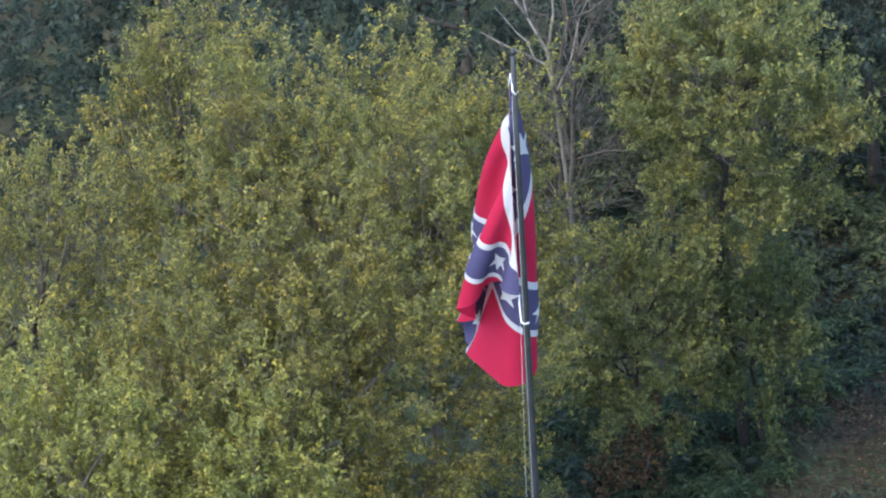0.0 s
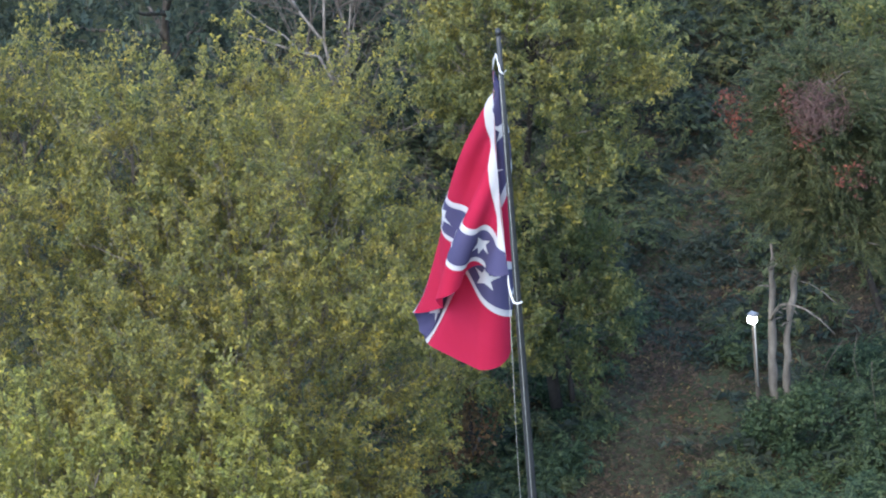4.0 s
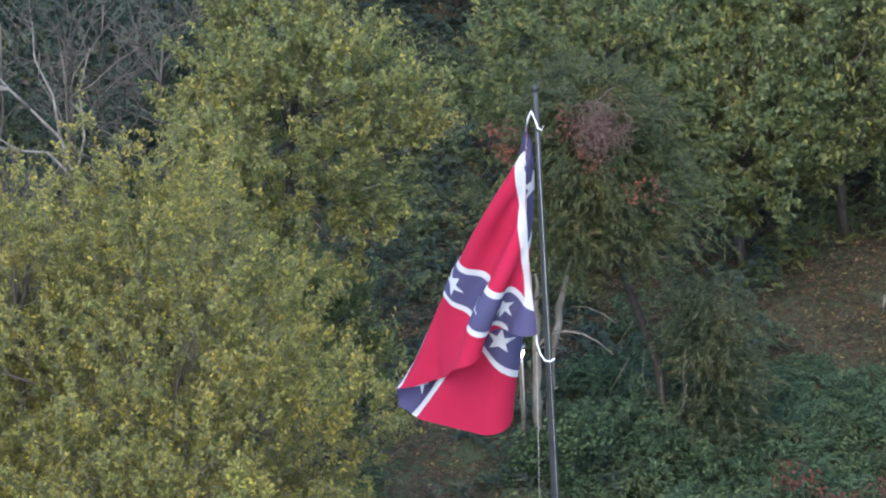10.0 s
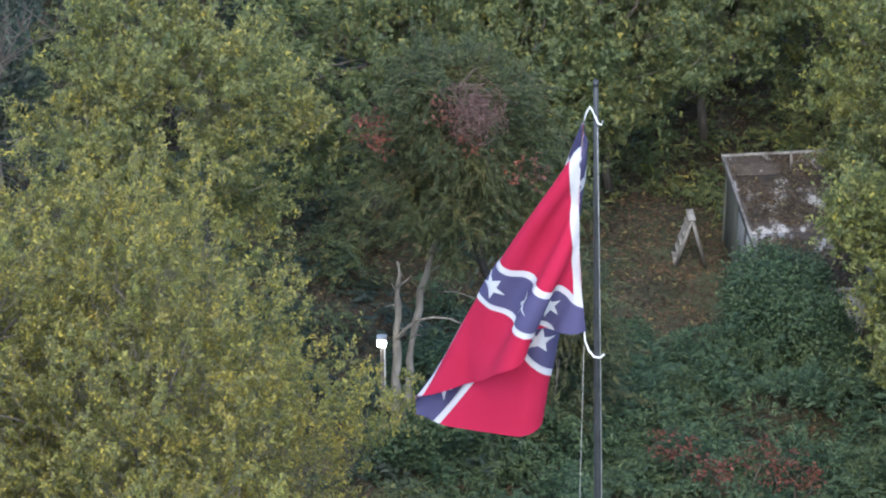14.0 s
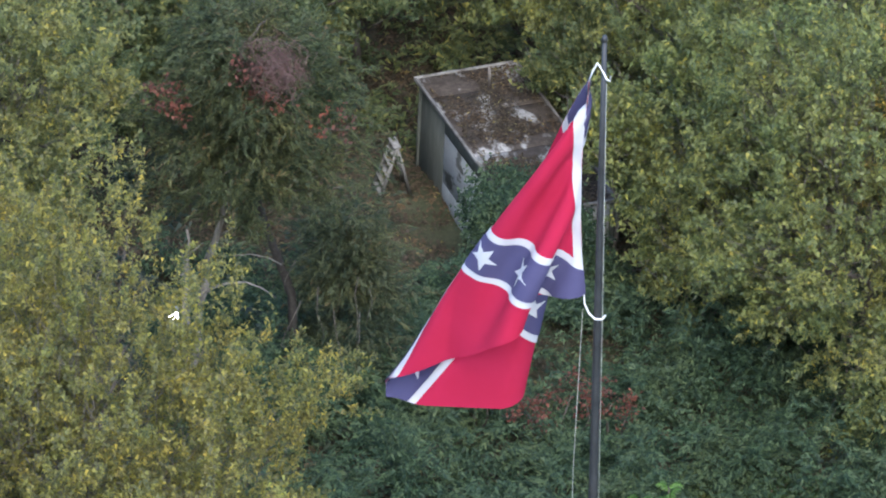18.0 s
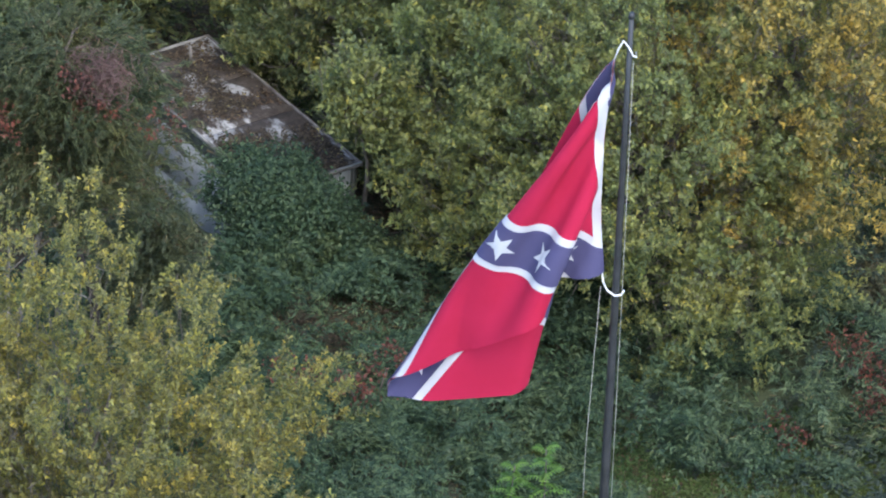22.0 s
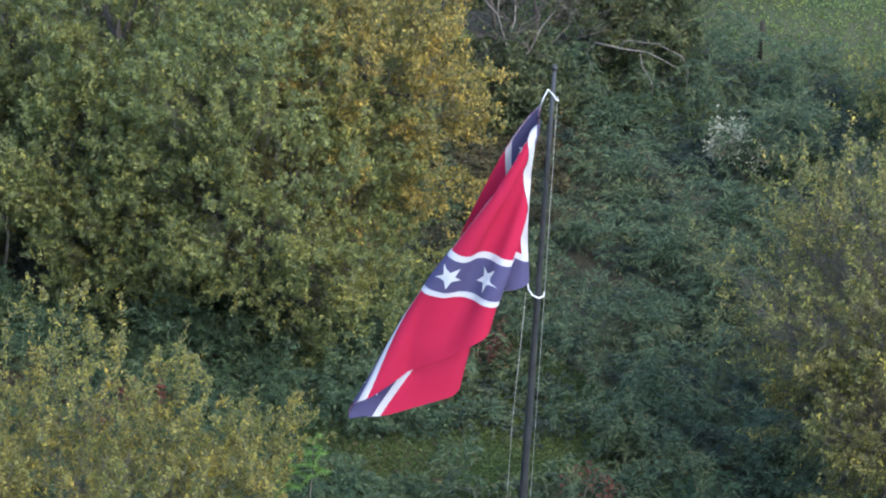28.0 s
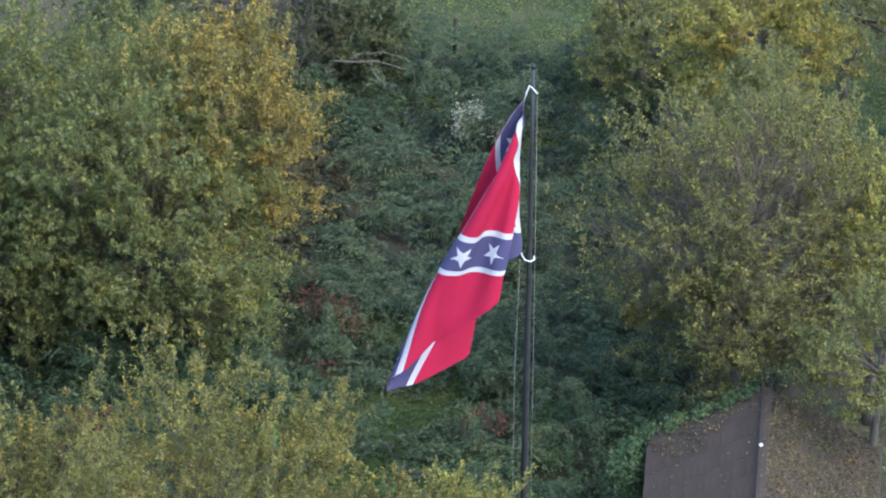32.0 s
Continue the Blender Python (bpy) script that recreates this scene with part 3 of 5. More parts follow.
def clump(name, label, category, lobes, leaf, count, size, twig=0.35, spread=0.08, group="", up=0.5, lift=0.7):
    """A bush: short stems from the ground and leafy boughs."""
    x, y = lobes[0][0], lobes[0][1]
    z0 = float(ground_z(x, y)) - 0.05
    ob = empty(name, label, category, group, at=(x, y, z0))
    loc = [(a - x, b - y, c - z0, *r) for a, b, c, *r in lobes]
    bm = bmesh.new()
    for l in loc:
        tube(bm, curve_pts((rng.uniform(-0.15, 0.15), rng.uniform(-0.15, 0.15), 0), l[:3], 0.05, 5), np.linspace(0.05, 0.012, 5), 5)
    part("stem", bm, BARK, ob)
    f = new("foliage", leaf_mesh("foliage", twig_points(loc, count // 8, 8, twig, spread, up), size, leaf, lift))
    f.parent = ob
    return ob


def off_grass(x, y):
    """Not on the mown strip, the shed, the dirt gap or the house."""
    strip = (np.abs((x - 8.2) * 0.42 + (y - 13.6) * 0.9) < 1.0 + 0.3 * np.sin(x)) & (x > 4.0) & (x < 12.0)
    shed = (np.abs((x - 0.68) * 0.306 - (y - 29.7) * 0.952) < 3.6) & (np.abs((x - 0.68) * 0.952 + (y - 29.7) * 0.306) < 1.6)
    yard = (np.hypot(x + 2.7, (y - 30.8) * 0.8) < 2.5) | (np.hypot(x + 1.2, (y - 27.9) * 0.9) < 1.35)
    house = (np.abs((x - 9.9) * 0.8 + (y + 1.3) * 0.6) < 5.0) & (np.abs((x - 9.9) * 0.6 - (y + 1.3) * 0.8) < 4.0)
    meadow = (0.77 * x + 0.64 * y > 38.4) & (x > 20)
    return ~(strip | shed | yard | house | meadow)


def off_path(x, y):
    """Not on the trodden, leaf-strewn path below the maples."""
    return off_grass(x, y) & ~((np.abs(x + 9.6 + 0.5 * (y - 17.5)) < 1.45 + 0.3 * np.sin(y * 1.3)) & (y > 12) & (y < 31))


def dry_strip(x, y):
    """The withered strip that runs down the slope between the broad trees and the scrub."""
    return (np.abs(0.86 * (y - 24) - 0.5 * (x - 17.5)) < 1.3 + 0.4 * np.sin(x * 1.1)) & (x > 13.5) & (x < 21.5)


def on_scrub(x, y):
    return off_grass(x, y) & ~dry_strip(x, y)


thicket("creeper_thicket", "dark green creeper and honeysuckle smothering the slope", "thicket", -6.5, 9.0, 13.0, 25.5, LEAF_VINE, 235000, 0.115, 0.2, 1.8, 2.0, off_grass, 1.2, per=60, sprays=8, reach=1.1, slender=1.2)
thicket("creeper_thicket", "dark green creeper growing round the dead trunks", "thicket", -8.2, 0.0, 19.6, 27.5, LEAF_VINE, 60000, 0.12, 0.2, 1.2, 31.0, off_grass)
thicket("scrub_thicket", "grey-green bramble scrub covering the slope", "thicket", 7.0, 33.0, 5.0, 31.0, LEAF_VINE2, 300000, 0.115, 0.25, 2.1, 5.0, on_scrub, 1.2, per=75, sprays=8, reach=1.25, slender=1.4)
thicket("dry_weeds", "withered brown weeds on the slope beside the broad trees", "weeds", 13.0, 22.0, 19.0, 29.0, LEAF_DRY, 70000, 0.13, 0.15, 0.6, 41.0, dry_strip, per=20, sprays=6, reach=0.6, slender=1.5)
# next two layers: leaf colour stands in for shade in hollows and wood floor
thicket("low_scrub", "low creeper in the scrub's hollows, coloured dark for shade", "thicket", 7.0, 33.0, 5.0, 31.0, LEAF_DARK, 110000, 0.15, 0.1, 0.4, 8.0, off_grass, per=20, sprays=6)
thicket("wood_undergrowth", "sparse undergrowth on the wood's floor, coloured dark for shade", "thicket", -45.0, -4.0, -12.0, 48.0, LEAF_DARK, 110000, 0.23, 0.15, 1.0, 9.0, off_path, per=12, sprays=5)
thicket("path_creeper", "green creeper beside the leaf-strewn path", "thicket", -17.0, -10.4, 13.5, 24.0, LEAF_VINE, 90000, 0.13, 0.1, 0.7, 14.0, off_path)
thicket("shade_undergrowth", "dark leafy undergrowth in the shade between the trees", "thicket", -13.0, -4.5, 4.0, 18.5, LEAF_MID2, 40000, 0.16, 0.1, 0.8, 21.0, off_path)
thicket("wood_undergrowth", "dark leafy undergrowth behind the leaf-strewn path", "thicket", -30.0, -9.5, 23.0, 40.0, LEAF_MID2, 70000, 0.18, 0.2, 1.3, 17.0, off_path, per=20, sprays=6)
# the path's shade is coloured into these weeds
thicket("path_weeds", "low weeds on the path, coloured dark for its shade", "thicket", -24.0, -11.0, 22.0, 44.0, LEAF_DARK, 60000, 0.15, 0.02, 0.25, 23.0, off_grass, per=12, sprays=5, reach=0.6)
thicket("far_scrub", "low green scrub behind the shed", "thicket", -6.0, 24.0, 29.0, 48.0, LEAF_MID, 130000, 0.17, 0.2, 1.2, 12.0, off_grass, per=20, sprays=5)
thicket("ivy_bank", "bright green ivy bank beside the house", "thicket", 4.0, 24.0, -8.0, 9.5, LEAF_IVY, 60000, 0.14, 0.3, 1.4, 15.0, off_grass, per=20, sprays=6)


def scatter(name, label, category, x0, x1, y0, y1, leaf, count, size, lift, rise=0.02):
    x, y = rng.uniform(x0, x1, count), rng.uniform(y0, y1, count)
    at = np.stack([x, y, ground_z(x, y) + rise + rng.uniform(0, 0.03, count)], 1)
    tagged(new(name, leaf_mesh(name, at, size, leaf, lift, three=True)), label, category, kind="stuff")


scatter("fallen_leaves", "brown and yellow fallen leaves on bare soil", "leaf litter", -14, 9, 13, 40, LEAF_LITTER, 95000, 0.13, 2.5)
scatter("fallen_leaves", "dull fallen leaves on the shaded path", "leaf litter", -24, -11, 20, 44, LEAF_LITTER, 42000, 0.13, 2.0)
scatter("grass", "short rough grass strip below the pole", "grass", 2, 14, 9, 18, GRASS, 150000, 0.08, 0.1, 0.03)
scatter("meadow_grass", "bright green meadow grass beyond the scrub", "grass", 24, 50, 10, 48, LEAF_MEADOW, 150000, 0.11, 0.3, 0.03)

# red sumac clumps in the scrub
for x, y, z, r in ((-0.9, 19.6, 0.7, 0.4), (1.2, 19.2, 0.7, 0.5), (2.1, 19.0, 0.6, 0.5), (0.2, 18.6, 0.7, 0.4), (9.6, 16.4, -0.6, 0.5), (12.4, 17.9, -0.4, 0.55), (11.9, 18.8, -0.5, 0.5), (12.0, 17.0, -0.7, 0.4), (9.9, 9.8, 0.6, 0.6)):
    clump("sumac_shrub", "small red-leaved sumac shrub in the scrub", "shrub", [(x, y, z - 0.1, r, r, r * 0.7), (x + r * 0.7, y - r * 0.4, z - 0.25, r * 0.6, r * 0.6, r * 0.5)], LEAF_RED, 280, 0.1, 0.3, group="red sumac shrubs")
clump("flowering_bush", "pale seed-headed bush standing in green scrub", "bush", [(24.0, 22.0, -2.15, 0.34, 0.34, 0.4), (24.4, 21.6, -2.5, 0.34, 0.34, 0.35), (23.7, 22.3, -2.0, 0.28, 0.28, 0.3), (23.5, 22.2, -2.5, 0.28, 0.28, 0.3)], LEAF_WHITE, 1100, 0.1, 0.45)
clump("rust_shrub", "rust-brown shrub under the green maple", "shrub", [(-12.9, 14.6, 0.6, 0.7, 0.7, 1.0), (-12.5, 14.9, 1.6, 0.5, 0.5, 0.9), (-13.2, 14.3, 0.0, 0.7, 0.7, 0.6)], LEAF_RUST, 1600, 0.13, 0.35)
# ivy mound that swallows the shed's front
clump("ivy_mound", "dense dark ivy mound covering the shed's front corner", "ivy", [(0.55, 26.5, -0.65, 1.1, 1.1, 1.1), (0.15, 27.6, -0.55, 0.75, 0.95, 0.75), (0.2, 25.5, -1.4, 1.0, 1.0, 1.0), (1.45, 26.1, -0.85, 1.0, 1.0, 1.1), (1.0, 27.2, -0.2, 0.8, 0.9, 0.5), (2.1, 25.4, -1.5, 1.0, 1.0, 1.0)], LEAF_VINE, 46000, 0.098, 0.3)


clump("ivy_bank", "bright green ivy spilling over the house's roof edge", "ivy", [(10.7, 3.8, 2.5, 0.45, 0.45, 0.4), (11.15, 3.1, 3.1, 0.4, 0.4, 0.32), (11.65, 2.4, 3.65, 0.36, 0.36, 0.28), (12.1, 1.8, 4.2, 0.28, 0.28, 0.22), (12.45, 1.35, 4.6, 0.22, 0.22, 0.18), (10.2, 3.9, 1.9, 0.6, 0.6, 0.8), (9.7, 3.9, 1.7, 0.6, 0.6, 0.7)], LEAF_IVY, 12000, 0.12, 0.25)

# creeper at the foot of the dead trunks
clump("ivy", "green creeper climbing the foot of the dead trunks", "ivy", [(-7.3, 19.5, 0.0, 0.5, 0.4, 0.7), (-6.7, 19.6, 0.3, 0.5, 0.4, 0.6), (-7.8, 19.4, -0.4, 0.4, 0.4, 0.5), (-6.1, 19.5, 0.9, 0.5, 0.4, 0.7)], LEAF_VINE, 3600, 0.12, 0.25)

# fresh saplings with big drooping leaves
def sapling(x, y, top):
    z0 = float(ground_z(x, y)) - 0.05
    ob = empty("sapling", "fresh green sapling with large compound leaves", "sapling", "green saplings", at=(x, y, z0))
    h = top - z0
    bm = bmesh.new()
    pts = curve_pts((0, 0, 0), (0.1, 0.05, h * 0.9), 0.04, 6)
    tube(bm, pts, np.linspace(0.035, 0.012, 6), 5)
    part("stem", bm, BARK_PALE, ob)
    for k in range(15):
        q = k * 2.4
        bm = bmesh.new()
        f = 5 * (1 - 0.026 * k)
        i = min(int(f), 4)
        a = np.array(pts[i]) * (i + 1 - f) + np.array(pts[i + 1]) * (f - i)
        out = np.array([math.cos(q), math.sin(q), 0.0])
        side = np.array([-out[1], out[0], 0.0])
        reach = 0.3 + 0.02 * k
        stem = [a + out * s * reach + np.array([0, 0, 0.4 * s - 0.42 * s * s]) for s in np.linspace(0, 1, 8)]
        mid = [bm.verts.new(p) for p in stem]
        for i in range(7):
            for w in (-1, 1):
                span = 0.15 * (1 - 0.06 * (i - 3) ** 2)
                p = stem[i]
                tip = p + side * w * span + out * 0.07 - np.array([0, 0, 0.04])
                fore = p + side * w * span * 0.5 + out * 0.065 - np.array([0, 0, 0.015])
                bm.faces.new((mid[i], bm.verts.new(tip), bm.verts.new(fore), mid[i + 1]))
        part("frond", bm, LEAF_SAPLING, ob)


sapling(2.7, 12.4, 3.8)
sapling(2.1, 12.7, 3.1)


# ---- the old cedar with creeper on its crown, the dead trunks and the yard light ----
TANGLE = (0.71, -1.15, 10.72)


def cedar():
    x, y = -6.2, 20.8
    z0 = float(ground_z(x, y)) - 0.1
    ob = empty("cedar_tree", "dark ragged red cedar with a creeper-covered crown", "tree", at=(x, y, z0))
    bm = bmesh.new()
    tube(bm, curve_pts((1.5, 0.9, 0), (0.4, 0.0, 10.3), 0.1, 8), np.linspace(0.13, 0.05, 8), 8)
    part("trunk", bm, BARK_DARK, ob)

    def boughs(n, foot, top, wide, centre, per_spray=16, sprays=16):
        """Feathery boughs that leave the stem level, bend upwards and carry hanging sprays."""
        h = rng.random(n) ** 0.9
        q = np.arange(n) * 2.39996 + rng.uniform(-0.4, 0.4, n)
        r = wide * (1.0 - 0.62 * h**1.5) * rng.uniform(0.55, 1.1, n)
        start = np.stack([centre[0] + 0 * h, centre[1] + 0 * h, foot + h * (top - foot)], 1)
        out = np.stack([np.cos(q), np.sin(q), 0 * q], 1)
        t = 0.25 + 0.75 * rng.random((n, sprays, 1))
        node = start[:, None] + out[:, None] * (r[:, None, None] * t) + np.array([0, 0, 1.0]) * (0.55 * r[:, None, None] * (t**2 - 0.25)) + rng.normal(size=(n, sprays, 3)) * 0.2
        way = out[:, None] * 0.7 + rng.normal(size=(n, sprays, 3)) * 0.5 + (0, 0, 0.15)
        way *= rng.uniform(0.35, 0.75, (n, sprays, 1))
        s = rng.random((n, sprays, per_spray, 1))
        pts = node[:, :, None] + way[:, :, None] * s - np.array([0, 0, 0.25]) * s**2 + rng.normal(size=(n, sprays, per_spray, 3)) * 0.06 * (1.2 - s)
        tips = start + out * r[:, None] + np.array([0, 0, 1.0]) * (0.41 * r[:, None])
        axis = way[:, :, None] + rng.normal(size=pts.shape) * 0.22 - np.array([0, 0, 0.45]) * s
        return pts.reshape(-1, 3), start, tips, axis.reshape(-1, 3)

    at, start, tips, axis = boughs(170, 6.3, 10.9, 2.85, (0.2, 0.0), 34, 17)
    for k in range(0, 170, 12):
        bm = bmesh.new()
        tube(bm, curve_pts(start[k], tips[k], 0.08, 5), np.linspace(0.05, 0.012, 5), 5)
        part("limb", bm, BARK, ob)
    f = new("crown", leaf_mesh("crown", at, 0.175, LEAF_CEDAR, 0.3, 0.2, three=True, axis=axis))
    f.parent = ob
    at, start, tips, axis = boughs(80, 0.3, 5.2, 1.5, (2.5, 0.9), 26, 12)
    f = new("lower_bough", leaf_mesh("lower_bough", at, 0.175, LEAF_CEDAR2, 0.3, 0.24, three=True, axis=axis))
    f.parent = ob
    # bare hanging stems below the crown
    bm = bmesh.new()
    for k in range(7):
        a = np.array([rng.uniform(1.2, 3.0), rng.uniform(-1.7, -0.9), rng.uniform(3.6, 5.2)])
        tube(bm, curve_pts(a, a + (rng.uniform(-0.4, 0.4), rng.uniform(-0.3, 0.3), -rng.uniform(0.8, 2.2)), 0.06, 5), [0.011, 0.01, 0.009, 0.008, 0.005], 4)
    part("hanging_stem", bm, BARK_GREY, ob, "bare grey hanging creeper stems")
    # bare reddish creeper stems tangled over the top
    bm = bmesh.new()
    for k in range(400):
        d = rng.normal(size=3)
        d[2] = abs(d[2]) - 0.45
        d /= np.linalg.norm(d)
        side = np.cross(d, rng.normal(size=3))
        side /= np.linalg.norm(side)
        arc = rng.uniform(0.2, 0.9)
        c = np.array([TANGLE]) + rng.normal(size=3) * (0.16, 0.16, 0.12)
        rim = rng.uniform(0.2, 0.72) * (1 + 0.25 * math.sin(3 * math.atan2(d[1], d[0])))
        tube(bm, [(c + (d * math.cos(q) + side * math.sin(q)) * rim * (0.95, 0.95, 0.95) + rng.normal(size=3) * 0.06)[0] for q in np.linspace(-arc, arc, 5)], [0.007, 0.007, 0.006, 0.006, 0.004], 3)
    part("creeper_tangle", bm, plain("reddish_creeper_stems", (0.105, 0.06, 0.05), (0.195, 0.125, 0.105), 5.0), ob, "tangle of bare reddish creeper stems")
    tx, ty, tz = TANGLE
    reds = [(tx - 0.65, ty - 0.2, tz, 0.3, 0.3, 0.25), (tx, ty - 0.55, tz - 0.5, 0.25, 0.25, 0.3), (tx - 0.5, ty, tz - 0.9, 0.25, 0.25, 0.3), (tx + 1.3, ty - 0.4, tz - 1.2, 0.4, 0.35, 0.25), (tx - 2.5, ty + 0.1, tz - 0.7, 0.4, 0.35, 0.3), (tx - 2.2, ty - 0.1, tz - 1.0, 0.3, 0.3, 0.25)]
    f = new("red_creeper", leaf_mesh("red_creeper", twig_points(reds, 90, 7, 0.22, 0.08, 0.2), 0.11, LEAF_RED))
    f.parent = ob
    tagged(f, "scarlet creeper leaves")


cedar()


def dead_trunk(label, pts, radii, forks):
    x, y = pts[0][0], pts[0][1]
    z0 = float(ground_z(x, y)) - 0.05
    ob = empty("dead_tree", label, "dead tree", at=(x, y, z0))
    bm = bmesh.new()
    loc = [np.array(p) - (x, y, z0) for p in pts]
    loc[0][2] = 0
    s = np.linspace(0, len(loc) - 1, 17)
    loc = np.array([[np.interp(t, range(len(loc)), np.array(loc)[:, k]) for k in range(3)] for t in s])
    loc[1:] += rng.normal(size=(16, 3)) * (0.016, 0.016, 0.01)
    thick = np.interp(s, range(len(radii)), radii) * rng.uniform(0.75, 1.2, 17)
    tube(bm, loc, thick, 9)
    part("trunk", bm, BARK_DEAD, ob)
    for k in range(9):
        i = int(rng.integers(3, 16))
        d = rng.normal(size=3) * (1, 1, 0.5)
        d *= rng.uniform(0.12, 0.4) / np.linalg.norm(d)
        bm = bmesh.new()
        tube(bm, [loc[i], loc[i] + d * 0.6 + (0, 0, 0.02), loc[i] + d], [0.025, 0.018, 0.008], 5)
        part("broken_stub", bm, BARK_DEAD, ob)
    for fork, r in forks:
        bm = bmesh.new()
        tube(bm, [np.array(p) - (x, y, z0) for p in fork], np.linspace(r, 0.012, len(fork)), 6)
        part("branch", bm, BARK_DEAD, ob)


dead_trunk("bleached broken dead trunk with an arching branch",
           [(-7.5, 19.9, -0.8), (-7.48, 19.9, 1.0), (-7.42, 19.95, 2.5), (-7.4, 20.0, 3.8), (-7.36, 20.05, 5.0)], [0.13, 0.125, 0.11, 0.085, 0.03],
           [([(-7.42, 19.9, 2.9), (-7.15, 19.75, 3.35), (-6.85, 19.58, 3.72), (-6.5, 19.46, 3.93), (-6.1, 19.5, 3.9), (-5.75, 19.6, 3.65), (-5.42, 19.7, 3.28)], 0.05), ([(-7.4, 20.0, 4.3), (-7.2, 19.95, 4.55), (-7.05, 19.9, 4.75)], 0.035),
            ([(-6.4, 19.7, 4.5), (-6.0, 19.6, 4.62), (-5.6, 19.6, 4.5), (-5.3, 19.65, 4.25)], 0.014)])
dead_trunk("bleached leaning dead trunk below the cedar",
           [(-7.2, 20.1, -0.8), (-7.2, 20.1, 1.2), (-7.12, 20.15, 2.4), (-6.9, 20.2, 4.0), (-6.3, 20.3, 6.4)], [0.11, 0.1, 0.09, 0.08, 0.05],
           [([(-7.15, 20.12, 1.6), (-6.98, 20.1, 1.75)], 0.03), ([(-6.75, 20.23, 4.6), (-6.4, 20.2, 4.9), (-6.1, 20.2, 4.9)], 0.03)])


def yard_light():
    x, y, z = -7.72, 19.6, 3.0
    z0 = float(ground_z(x, y)) - 0.05
    ob = empty("yard_light", "weathered post with a lit white lamp head", "lamp", at=(x, y, z0))
    bm = bmesh.new()
    tube(bm, [(0, 0, 0), (0.01, 0, (z - z0) * 0.5), (0, 0, z - z0 - 0.15)], [0.06, 0.058, 0.05], 8)
    part("post", bm, BARK, ob)
    bm = bmesh.new()
    tube(bm, [(0.07, -0.06, 1.9), (0.07, -0.06, z - z0 - 0.1)], [0.02, 0.02], 6)
    part("conduit", bm, plain("grey_conduit", (0.3, 0.3, 0.29), (0.42, 0.42, 0.4), rough=0.5), ob)
    bm = bmesh.new()
    box(bm, (0.24, 0.2, 0.05), (0, 0, z - z0 + 0.125), bevel=0.015)
    part("housing", bm, plain("grey_metal", (0.3, 0.3, 0.3), (0.42, 0.42, 0.42), rough=0.4, metal=0.7), ob)
    bm = bmesh.new()
    box(bm, (0.2, 0.18, 0.19), (0, -0.04, z - z0), bevel=0.03)
    glow, nt, p = start_material("lit_lamp_glass")
    p.inputs["Emission Color"].default_value = (1.0, 0.97, 0.88, 1)
    p.inputs["Emission Strength"].default_value = 5.0
    part("globe", bm, glow, ob, "glowing white lamp glass")


yard_light()


